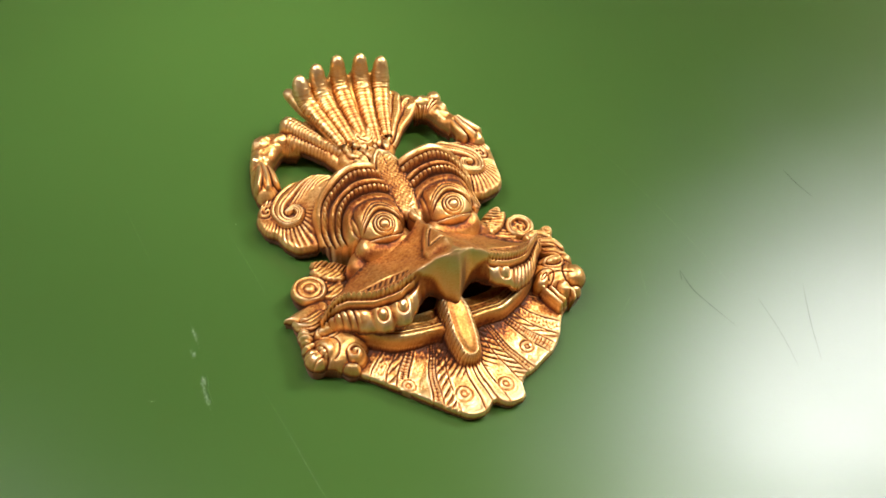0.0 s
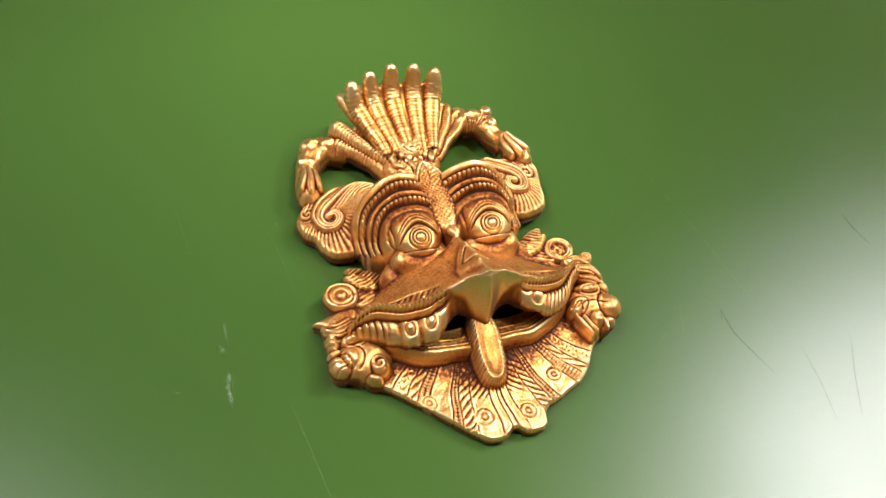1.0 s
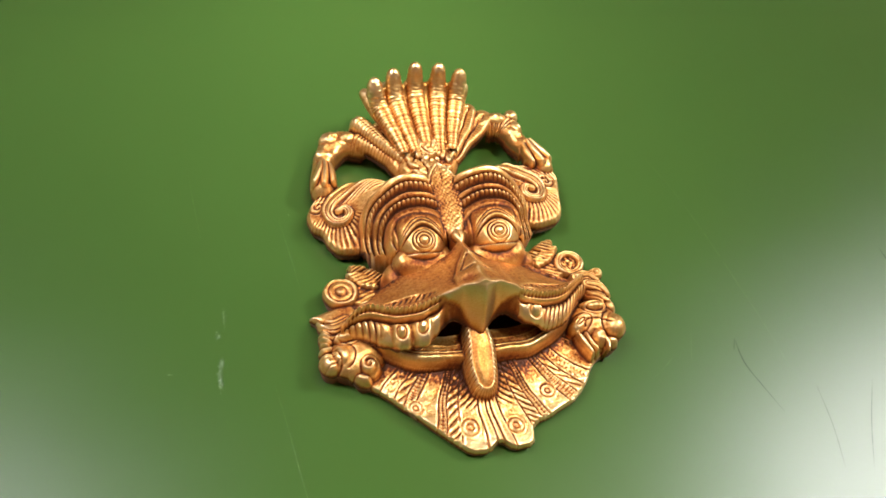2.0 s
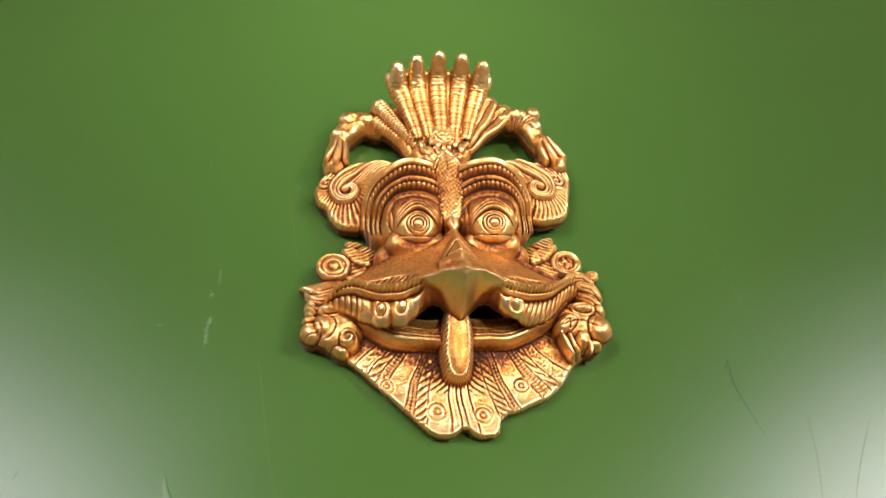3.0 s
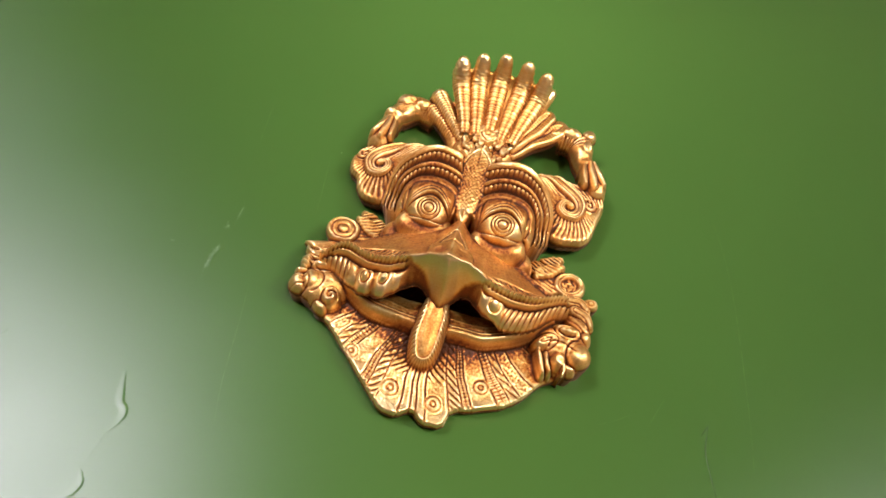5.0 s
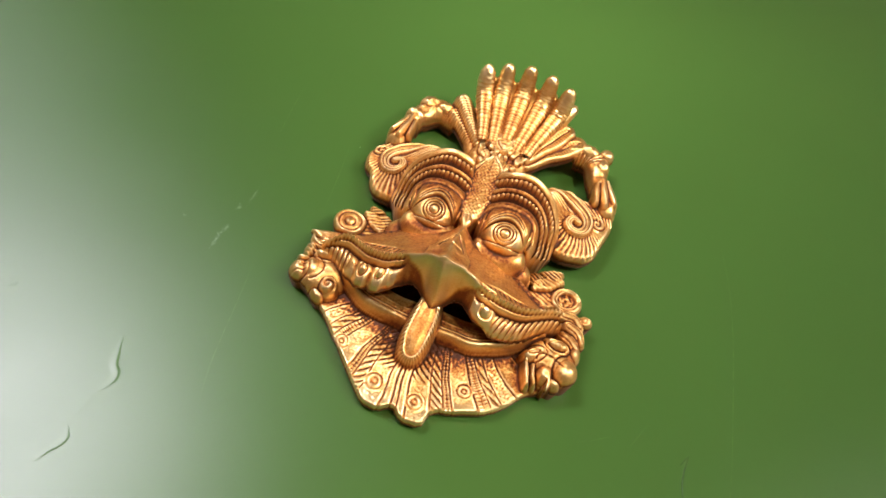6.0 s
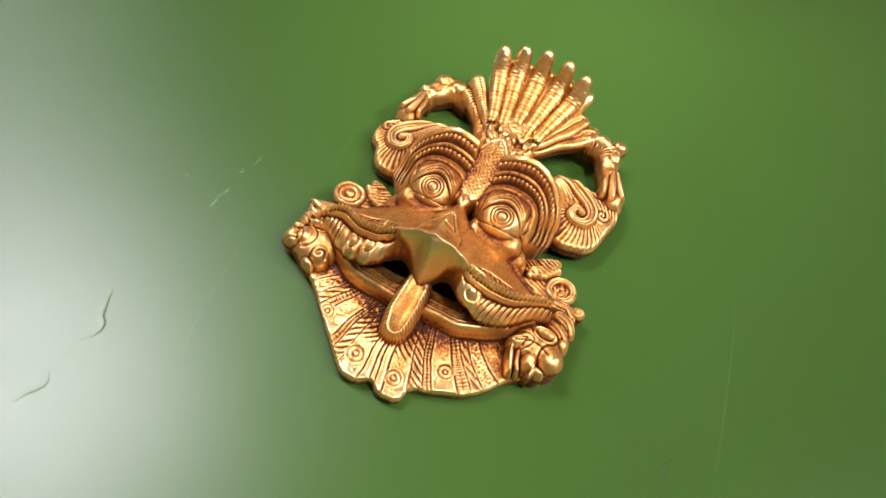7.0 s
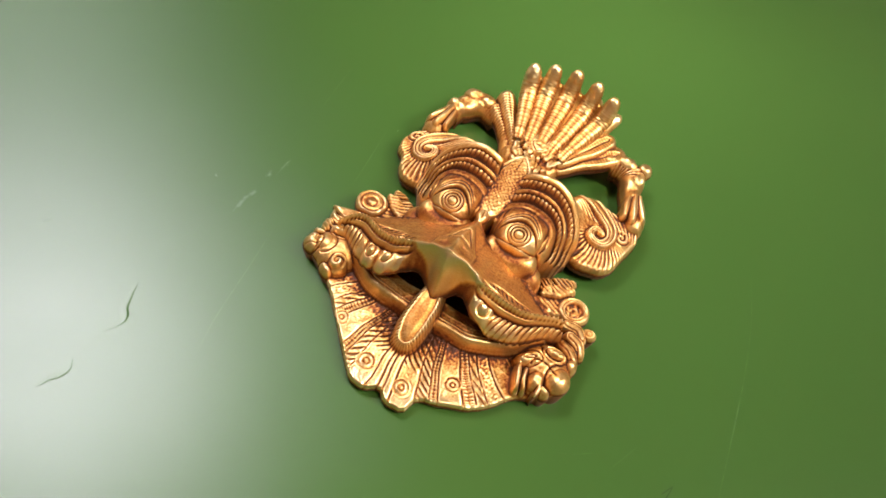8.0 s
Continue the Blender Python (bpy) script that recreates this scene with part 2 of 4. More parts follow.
def outline(pts, rounds=2):
    """Signed distance to a closed shape with softened corners."""
    p = np.array(pts, float)
    for _ in range(rounds):
        q = np.roll(p, -1, 0)
        p = np.stack([0.8 * p + 0.2 * q, 0.2 * p + 0.8 * q], 1).reshape(-1, 2)
    best, inside = np.full(gx.shape, 1e9), np.zeros(gx.shape, bool)
    for (ax, ay), (bx, by) in zip(p, np.roll(p, -1, 0)):
        dx, dy = bx - ax, by - ay
        u = np.clip(((gx - ax) * dx + (gy - ay) * dy) / (dx * dx + dy * dy + 1e-9), 0, 1)
        best = np.minimum(best, (gx - ax - u * dx) ** 2 + (gy - ay - u * dy) ** 2)
        if abs(dy) > 1e-9:
            inside ^= ((ay > gy) != (by > gy)) & (gx < dx * (gy - ay) / dy + ax)
    return np.where(inside, -1, 1) * np.sqrt(best)


def strand(pts):
    """Along a tapering curve of (x, y, radius): distance beyond the radius, way along, signed side and the radius there."""
    p = smooth_line(pts, 5)
    best, way, side, rad = np.full(gx.shape, 1e9), np.zeros(gx.shape), np.zeros(gx.shape), np.ones(gx.shape)
    run = 0.0
    for (ax, ay, ar), (bx, by, br) in zip(p, p[1:]):
        dx, dy = bx - ax, by - ay
        size = math.hypot(dx, dy)
        u = np.clip(((gx - ax) * dx + (gy - ay) * dy) / (size * size + 1e-9), 0, 1)
        d = np.hypot(gx - ax - u * dx, gy - ay - u * dy)
        r = ar + u * (br - ar)
        near = d - r < best
        best = np.where(near, d - r, best)
        way, rad = np.where(near, run + u * size, way), np.where(near, r, rad)
        side = np.where(near, np.sign(dx * (gy - ay) - dy * (gx - ax)) * d, side)
        run += size
    return best, way, side, rad


def edge(d, w):
    """A quarter-round shoulder of width w inside a shape."""
    return np.sqrt(1 - (1 - np.clip(-d / w, 0, 1)) ** 2)


def lay(name, d, h):
    """Lay a form over the relief: within d < 0 the higher surface stays."""
    global relief, plan, owner
    if name not in PART_NAMES:
        PART_NAMES.append(name)
    plan = np.minimum(plan, d)
    win = (d < 0.35) & (h > relief)
    relief, owner = np.where(win, h, relief), np.where(win, PART_NAMES.index(name), owner)


def pebble(scale, seed):
    """Small-scale lumps from a few crossed waves with bent phases."""
    rng = np.random.RandomState(seed)
    out = 0
    for _ in range(7):
        a, f, ph = rng.uniform(0, 6.28), scale * rng.uniform(0.7, 1.4), rng.uniform(0, 6.28, 2)
        out = out + np.sin((gx * math.cos(a) + gy * math.sin(a)) * f + ph[0] + 1.5 * np.sin(f * 0.4 * (gy * math.cos(a) - gx * math.sin(a)) + ph[1]))
    return out / 7


def rings(cx, cy, pitch, reach, turns=0.0, hand=1):
    """Concentric (or, with turns, spiral) ridges that fade out at reach."""
    rho, phi = np.hypot(gx - cx, gy - cy), np.arctan2(gy - cy, hand * (gx - cx))
    return np.cos(2 * math.pi * (rho / pitch - turns * phi / (2 * math.pi))) * ramp01(-rho, -reach, -reach + 0.6)


def bead(v, pitch):
    return np.abs(np.sin(math.pi * v / pitch))


# feathered panel below the face
d = outline([(0.8, -55), (-2, -57.8), (-7.2, -57.3), (-11.4, -53.4), (-17.4, -47.4), (-23.4, -41.4), (-29.3, -35), (-38.4, -30.6), (-42.4, -25.4), (-41.6, -17), (-38, -12), (-30, -5), (-20, 0), (0, 4), (20, 1), (30, -2), (38, -6),
             (44, -13), (45.5, -20), (45.4, -27.4), (42, -32.8), (35.4, -36), (31.4, -40.4), (26.4, -46.4), (19.2, -49.9), (11.6, -52), (9.8, -58), (3.8, -58)], 1)
rho, theta = np.hypot(gx - 0.5, gy + 10), np.degrees(np.arctan2(gx - 0.5, -(gy + 10)))
theta = theta + 0.8 * np.sin(rho * 0.21 + 1)
at = np.abs(theta)
h = 1.9 + 2.2 * edge(d, 0.9) + 2.3 * ramp01(-d, 2, 26)
lat = np.radians(at) * rho
band = lambda a, b: ramp01(at, a - 0.1, a + 0.8) * (1 - ramp01(at, b - 0.8, b + 0.1))
for b in (1.0, 4.4, 13.0, 18.0, 21.4, 30.8, 35.5, 40.0, 46.5, 57.0, 64.0):
    off = np.radians(at - b) * rho
    h = h - 0.40 * np.exp(-(off / 0.17) ** 2) + 0.16 * np.exp(-((np.abs(off) - 0.5) / 0.22) ** 2)
cuts = ((rho - 0.85 * lat) / 1.75 + 0.12 * pebble(0.9, 19)) % 1
incised = np.exp(-((cuts - 0.5) / 0.17) ** 2)
above_rings = 1 - ramp01(rho, 34.5, 37)
h = h - 0.55 * incised * (band(4.4, 13.0) * above_rings + band(13.0, 18.0) + 0.8 * band(35.5, 40.0))
studs = bead(rho + 0.4 * np.sin(rho * 0.7), 0.85) * np.abs(np.sin(math.pi * np.where(at < 26, (at - 18.0) / 1.7, (at - 30.8) / 2.35)))
h = h + 0.55 * (studs - 0.4) * (band(18.0, 21.4) + band(30.8, 35.5))
h = h + 0.22 * band(1.0, 4.4) + 0.12 * band(21.4, 30.8) + 0.30 * pebble(4.6, 4) * (band(40.0, 46.5) + 0.4 * band(21.4, 30.8) * (1 - ramp01(rho, 26, 31)))
for cx, cy, r in ((-6.3, -50.7, 2.9), (6.2, -52, 2.7), (-19.2, -42.9, 2.4), (17.7, -43.5, 2.4)):
    dist = np.hypot(gx - cx, gy - cy)
    flat = ramp01(-dist, -r - 0.3, -r + 0.3)
    h = h * (1 - flat) + flat * (4.4 + 0.22 * np.cos(2 * math.pi * dist / (r * 0.55)))
h = h + 0.20 * pebble(5.0, 3) * ramp01(-rho, -32, -22) + 0.03 * pebble(6.5, 21) + 0.12 * pebble(1.1, 22)
lay("feather_panel", d, h)

# face base that the brows and eyes stand on
d = outline([(-21, 8), (-17.6, -5), (0, -8), (20.4, -6), (23.4, 8), (18, 24), (4, 30), (-4, 30), (-16, 24)])
lay("forehead", d, 8 + 3.5 * edge(d, 4) + 0.2 * pebble(4, 9))
for cx, cy, z in ((-18.8, 11.5, 10.6), (21.4, 12.0, 11.6)):
    d = oval(cx, cy, 5.5, 5.0)
    lay("forehead", d, z - 4 + 4 * edge(d, 3.5) + 0.2 * pebble(4, 9))

# ears: a fan of ribs below a scroll, a ribbed band above
for name, pts, sx, sy, hand, z in (("ear_left", [(-14, 8), (-26.5, 9.6), (-32.5, 10.6), (-35.6, 15.0), (-36.4, 18.4), (-39.8, 20.5), (-40.6, 26), (-38.5, 32), (-33, 35.5), (-26, 38), (-17, 38.5), (-8, 33), (-12, 20)], -29.8, 22.5, -1, 7.2),
                                   ("ear_right", [(16, 9), (27.6, 12.4), (32.1, 11.6), (38.2, 12.8), (41.8, 17.0), (42.8, 22.4), (44.4, 28.0), (44.9, 33.0), (43.0, 38.0), (36, 38.8), (27, 40), (18, 37), (14, 22)], 32.6, 24.0, 1, 9.0)):
    d = outline(pts)
    fold = [((x if hand < 0 else 2.4 - x), (y if hand < 0 else y + 1.2), r) for x, y, r in ((-12, 40.4, 2.6), (-18, 38.4, 2.8), (-24, 35.8, 2.8), (-29.2, 32.4, 2.4), (-32.8, 28.4, 2.0), (-33.9, 24.4, 1.6), (-32.4, 21.2, 1.4), (-29.4, 20.6, 1.25), (-27.6, 22.8, 1.15), (-28.6, 25.4, 1.05), (-30.8, 24.8, 0.8))]
    ds, way, side, rad = strand(fold)
    base = z - 4.2 + 3.4 * edge(d, 1.5) + 1.0 * ramp01(-d, 1, 9) + 6.0 * ramp01(-hand * gx, -29, -18) * ramp01(-d, 0, 6)
    ang, dist = np.degrees(np.arctan2(hand * (gx - sx) - 1.0, -(gy - sy - 7))), np.hypot(gx - sx, gy - sy - 7)
    fan = ramp01(ds, 0.1, 0.7) * ramp01(-gy, -sy - 1.5, -sy + 1.0)
    ridge = (0.20 * np.cos(np.radians(ang) * 60 + 0.10 * dist + 0.5 * np.sin(0.8 * dist)) - 0.15) * fan
    lobe_x, lobe_y = sx + hand * 6.6, sy + 5.6
    ridge = ridge + 0.38 * rings(lobe_x, lobe_y, 1.9, 3.4, 1, hand) * ramp01(ds, 0.0, 0.5)
    ridge = ridge + 0.24 * np.cos(2 * math.pi * ds / 1.15) * ramp01(ds, 0.2, 0.6) * ramp01(gy, sy + 5, sy + 7)
    lay(name, d, base + ridge + 0.10 * pebble(3.0, 16))
    u = side / rad
    groove = 0.42 * np.exp(-((np.abs(u) - 0.38) / 0.13) ** 2)
    notch = 0.28 * bead(way, 0.95) * np.exp(-((np.abs(u) - 0.75) / 0.2) ** 2)
    lay(name, np.maximum(ds, d + 0.3), base + 0.2 + 1.0 * edge(ds, 1.0) - groove + notch + 0.7 * ramp01(way, 26, 44))

# limbs that loop from the crest down to the ears
for name, pts, z in (("limb_left", [(-12, 48.5, 3.2), (-17, 53.5, 3.6), (-23, 56.6, 4.6), (-27.8, 55.8, 5.2), (-31, 51.5, 4.4), (-32.8, 46, 3.8), (-33.8, 41, 4.2), (-34.0, 35.5, 3.8)], 9.5),
                     ("limb_right", [(24.0, 58.2, 3.6), (27, 59.0, 4.3), (30.5, 58.8, 4.6), (33.6, 56.2, 4.6), (34.9, 51, 3.9), (36.9, 46, 3.9), (39.4, 41, 4.0), (41, 36.5, 3.8)], 11.5)):
    d, way, side, rad = strand(pts)
    end = way.max()
    h = z - 6.5 + 6.0 * edge(d, 3.4)
    h = h + 0.35 * np.cos(2 * math.pi * way / 1.5) * ramp01(-way, -14, -10)
    h = h + 0.9 * np.exp(-((way - end * 0.66) / 1.5) ** 2) - 0.8 * np.exp(-((way - end * 0.74) / 0.5) ** 2) + 0.6 * np.exp(-((way - end * 0.42) / 3) ** 2)
    h = h + 0.45 * pebble(1.3, 15) + 0.18 * pebble(2.8, 12)
    lay(name, d, h)
for name, ax_, ay_, bx_, by_, r, z in (("limb_left", -33.6, 45, -36.4, 37, 1.7, 10.6), ("limb_left", -32.4, 45.5, -33.6, 35.4, 1.7, 11.0), ("limb_left", -30.8, 44.5, -30.6, 37, 1.6, 10.2),
                                       ("limb_right", 38.4, 47, 42.8, 38.4, 1.7, 12.4), ("limb_right", 37, 46.5, 39.8, 36.2, 1.7, 12.8), ("limb_right", 35.4, 45.5, 36.6, 37, 1.6, 12.0)):
    d, way, side, rad = strand([(ax_, ay_, r * 0.8), ((ax_ + bx_) / 2, (ay_ + by_) / 2, r), (bx_, by_, r * 0.75)])
    lay(name, d, z - 4 + 4 * edge(d, r))
for name, cx, cy, a, b, turn, z in (("limb_left", -29.3, 56.8, 3.6, 2.8, 30, 10.8), ("limb_left", -23.5, 56.2, 3.2, 2.4, 10, 11.0), ("limb_left", -33, 49, 2.4, 2.2, 0, 10.6), ("limb_right", 29.6, 59.2, 3.6, 2.6, -10, 13.0), ("limb_right", 35.2, 54.5, 2.4, 3.0, 0, 12.6), ("limb_right", 24, 57, 3, 2.4, 30, 12.6)):
    d = oval(cx, cy, a, b, turn)
    lay(name, d, z - 2.6 + 2.2 * edge(d, b * 1.2) + 0.3 * pebble(2.4, 13))
d = oval(35.8, 61.2, 2.8, 3.0, -30)
lay("limb_right", d, 8 + 3.5 * edge(d, 2))

# crest root, side plumes and the knotted garland at their foot
d = outline([(-8, 34), (-12.5, 43), (-17, 52), (-16, 62), (-8, 65), (10, 66), (18, 63), (19, 53), (13, 44), (9, 34)])
lay("crest_root", d, 6 + 4.5 * edge(d, 3) + 0.2 * pebble(4, 5))
for name, pts, z in (("side_plume_left", [(-7, 41, 1.6), (-11.5, 49, 2.4), (-16, 56.5, 3.1), (-18.8, 61.3, 3.3)], 13.0), ("lower_plume_left", [(-8, 40.5, 1.6), (-12.5, 46.5, 2.0), (-16.5, 51.5, 2.3), (-20, 55.5, 2.6)], 10.6),
                     ("side_plume_right", [(9.5, 42.0, 1.8), (13.2, 50.0, 3.2), (16.8, 57.5, 4.0), (19.4, 63.0, 3.6)], 14.0), ("lower_plume_right", [(10.5, 41.0, 1.8), (15.4, 48.8, 3.2), (20.2, 55.2, 4.2), (24.4, 60.0, 4.2)], 12.6)):
    d, way, side, rad = strand(pts)
    if "left" in name:
        h = z - 4.4 + 4.2 * edge(d, 2.6) + 0.20 * np.cos(2 * math.pi * (way + 0.10 * side ** 2 + 0.3 * pebble(0.8, 24)) / 1.3)
    else:
        h = z - 3.4 + 2.6 * edge(d, 1.3) + 0.35 * np.exp(-((side - 1.2) / 0.5) ** 2) - 0.5 * np.exp(-((side + 0.6) / 0.3) ** 2) + 0.12 * pebble(1.4, 25) + 0.06 * np.cos(2 * math.pi * way / 1.2)
    h = h - 0.3 * np.exp(-(side / 0.25) ** 2) * ("left" in name)
    lay(name, d, h)
rng = np.random.RandomState(8)
d = outline([(1, 28), (-7, 33), (-10, 40), (-6, 46), (1, 48), (9, 46), (12, 40), (8, 33)])
lay("garland", d, 8.0 + 4.6 * edge(d, 4) + 0.25 * pebble(3, 14))
knots = pebble(4, 26)
for _ in range(80):
    cx, cy = rng.uniform(-9, 11), rng.uniform(29, 47)
    if abs(cx - 1) < 3 + (cy - 30) * 0.5:
        r = rng.uniform(0.65, 1.25)
        long, turn = r * rng.uniform(1.2, 2.6), math.atan2(cy - 24, cx - 1) - 1.57 + rng.uniform(-0.45, 0.45)
        patch = (slice(int((cy - 4 + 64) / STEP), int((cy + 4 + 64) / STEP)), slice(int((cx - 4 + 50) / STEP), int((cx + 4 + 50) / STEP)))
        px_, py_ = gx[patch] - cx, gy[patch] - cy
        k0 = np.hypot((px_ * math.cos(turn) + py_ * math.sin(turn)) / r, (py_ * math.cos(turn) - px_ * math.sin(turn)) / long)
        lump = 12.0 + 1.8 * math.exp(-((cx - 1) / 5) ** 2) + 1.2 * min(1, max(0, (cy - 30) / 14)) + rng.uniform(0.2, 0.8) * np.sqrt(np.clip(1 - k0 ** 2, 0, 1)) + 0.15 * knots[patch]
        win = (k0 < 1) & (lump > relief[patch])
        relief[patch], owner[patch] = np.where(win, lump, relief[patch]), np.where(win, PART_NAMES.index("garland"), owner[patch])
d = outline([(1.4, 38.6), (-1.8, 41.5), (-2.4, 44.5), (1.6, 46.4), (5.6, 44.5), (4.8, 41.5)])
lay("garland", d, 14.2 + 1.6 * edge(d, 1.4) - 0.5 * np.exp(-((d + 0.9) / 0.25) ** 2) + 0.35 * pebble(2.4, 27))

# brows: roped rings stacked round each eye like a hood that leans towards the chin
for name, cx, out, lift in (("brow_left", -9.8, -1, 0.0), ("brow_right", 12.4, 1, 1.0)):
    X = out * (gx - cx)
    hood = 22.2 + lift + 0.16 * np.clip(gy - 8, -12, 16) - np.where(X > 0, 12.0 * np.clip(X / 15.5, 0, 1.2) ** 2, 5.0 * np.clip(-X / 9, 0, 1.5) ** 2)
    Y = (gy + 0.4) * 0.695 + (hood - 21.3 - lift) * 0.72
    near = np.hypot(X, Y)
    q = np.hypot(X / np.interp(near, [5, 8, 10.6, 15.3, 18.6], [1.45, 1.30, 1.05, 0.87, 0.83]), Y)
    d = np.maximum.reduce([q - 18.7, -Y - 0.5 - 2.0 * ramp01(X, 6.0, 8.5), -out * gx + 1.3 + 0.17 * np.clip(gy - 4, 0, 20)])
    step = np.interp(q, [3.5, 5.5, 6.1, 6.6, 7.3, 8.3, 9.1, 9.5, 9.9, 10.4, 10.9, 11.4, 11.7, 12.2, 12.8, 13.2, 13.7, 14.3, 14.9, 15.5, 16.0, 16.3, 16.8, 17.7, 18.3, 18.7, 19.4],
                     [-3, -1.6, -1.3, 0.0, 0.6, 0.4, -0.3, -1.1, -0.4, 0.2, 0.3, -0.1, -0.7, 0.3, 0.5, -0.2, -1.0, -0.3, 0.3, 0.3, 0.0, -0.7, 0.4, 0.7, 0.3, -0.6, -4])
    around = np.arctan2(X, Y) * near
    twine = np.exp(-((q - 10.65) / 0.60) ** 4) * 1.25 * bead(around, 1.45) + np.exp(-((q - 15.2) / 0.72) ** 4) * 1.25 * bead(around + 0.4, 1.5)
    speckle = np.clip(pebble(4.2, 70), 0, 1) * np.exp(-((q - 5.9) / 0.7) ** 2)
    lay(name, d, np.where(d < 0.3, hood - 3.0 * ramp01(-Y, -5.0, -1.6) * ramp01(X, 7.5, 10.5) + 1.15 * step + 0.65 * twine + 0.5 * speckle, -99))

# eyes: domes turned towards the chin, ringed round the pupil
for name, cx, cy, cz, r in (("eyeball_left", -9.8, 4.6, 12.6, 10.0), ("eyeball_right", 12.4, 4.8, 13.4, 10.0)):
    u, v = gx - cx, gy - cy
    w = np.sqrt(np.maximum(0.01, r * r - u * u - v * v))
    ax = np.arccos(np.clip((-0.50 * v + 0.866 * w) / r, -1, 1)) * r
    low = 0.866 * v + 0.5 * w
    lid_low, lid_top = -4.3 + 0.022 * u * u, 4.7 - 0.135 * u * u
    corner = ramp01(-np.abs(u), -6.9, -5.8)
    full = r * np.maximum(0.0, 1 - (np.hypot(u / 0.90, v) / 9.9) ** 3.2) ** 0.4545
    lower = ramp01(-v, -1.0, 4.0)
    z = cz + w + lower * (full - 0.6 - w) + 0.65 * np.exp(-(ax / 1.15) ** 4) + 0.48 * np.cos(2 * math.pi * (ax - 2.0) / 1.0) * ramp01(-ax, -3.7, -3.4) * ramp01(ax, 1.2, 1.5) - 0.35 * np.exp(-((ax - 3.6) / 0.25) ** 2)
    lids = ramp01(-low, -lid_low - 0.25, -lid_low + 0.25)
    z = z + 0.85 * lids * (0.4 + 0.6 * corner) - corner * (0.7 * np.exp(-((low - lid_low - 0.45) / 0.3) ** 2) + 0.5 * np.exp(-((low - lid_top + 0.4) / 0.3) ** 2) + 0.6 * np.exp(-((low - lid_top - 1.1) / 0.28) ** 2) + 0.5 * np.exp(-((low - lid_top - 2.1) / 0.28) ** 2)) - 0.9 * np.exp(-((low - lid_low + 2.9) / 0.40) ** 2) + 0.75 * corner * ramp01(low, lid_top - 0.2, lid_top + 0.25)
    around_lid = ramp01(low, lid_low - 0.5, lid_low + 1.0) * ramp01(np.abs(u), 4.5, 6.0)
    z = z - around_lid * (0.55 * np.exp(-((np.abs(u) - 6.9) / 0.28) ** 2) + 0.45 * np.exp(-((np.abs(u) - 7.9) / 0.28) ** 2))
    d = oval(cx, cy - 0.4, 8.5, 9.5)
    lay(name, d, z)

# cheeks that slope from the lower lids down to the muzzle
for cx in (-9.8, 12.4):
    d = oval(cx, -2.5, 8.6, 6.8)
    lay("cheek", d, 16.4 + 1.3 * np.tanh((gy + 7.0) / 2.2) - 3.5 * (1 - edge(d, 3)) + 0.12 * pebble(2.6, 37))

for cx, cy in ((-16.2, -4.2), (18.8, -3.6)):
    d = oval(cx, cy, 5.6, 4.8)
    lay("cheek", d, 9.5 + 4.0 * edge(d, 4.5) + 0.15 * pebble(2.2, 39))

# leaf between the brows, with a bead at its point
d = outline([(0.6, 32), (-3.4, 26.6), (-5.2, 20.5), (-4.6, 12.6), (-3.4, 5), (0.4, 1), (4.2, 5.1), (5.8, 13), (6.5, 21), (4.8, 26.8)], 1)
scales = np.sqrt(np.abs(np.sin((gx + 0.8 * gy) * 2.3 + 0.9 * np.sin(gy * 1.1)) * np.sin((gx - 0.8 * gy) * 2.3 + 0.9 * np.sin(gx * 1.7))))
lay("forehead_leaf", d, 17.7 + 0.07 * np.clip(gy - 5, 0, 22) + 1.9 * edge(d, 2.2) + 0.22 * scales + 0.10 * pebble(4.5, 6) - 0.55 * np.exp(-((d + 1.5) / 0.3) ** 2) * ramp01(gy, 18, 22) - 0.3 * np.exp(-((gx - 0.5) / 0.3) ** 2) * ramp01(gy, 20, 24))

# lower lip round the open mouth
d, way, side, rad = strand([(-30, -22.5, 1.2), (-24.0, -26.4, 1.7), (-17.4, -30.0, 2.0), (-10, -31.4, 2.1), (0, -31.6, 2.1), (8, -31.2, 2.1), (15, -31.0, 2.1), (21.5, -28.4, 1.8), (27, -24.6, 1.7), (33, -19, 1.2)])
cup = outline([(-30, -21.5), (-24, -26), (-17, -29.6), (-8, -31), (0, -31.3), (8, -31), (15, -30.6), (21.5, -28), (27, -24), (33, -18), (22, -10), (-20, -10)])
relief = np.where(cup < 0, -40, relief)
lay("mouth_hollow", cup, 9.9 - 0.9 * ramp01(side, 1.5, 6.0) + 0.12 * pebble(3, 31) + 0.22 * np.exp(-((side - 3.0) / 0.3) ** 2) - 8.0 * ramp01(side, 6.4, 8.0))
lay("lower_lip", d, 7.0 + 3.3 * edge(d, 1.5) + 0.25 * edge(d, 2) - 0.5 * np.exp(-((side - 0.2) / 0.28) ** 2) - 1.6 * ramp01(side, 0.5, 1.8))
hole = (owner == PART_NAMES.index("mouth_hollow"))
relief = np.where(hole, np.maximum(relief, 0.6), relief)

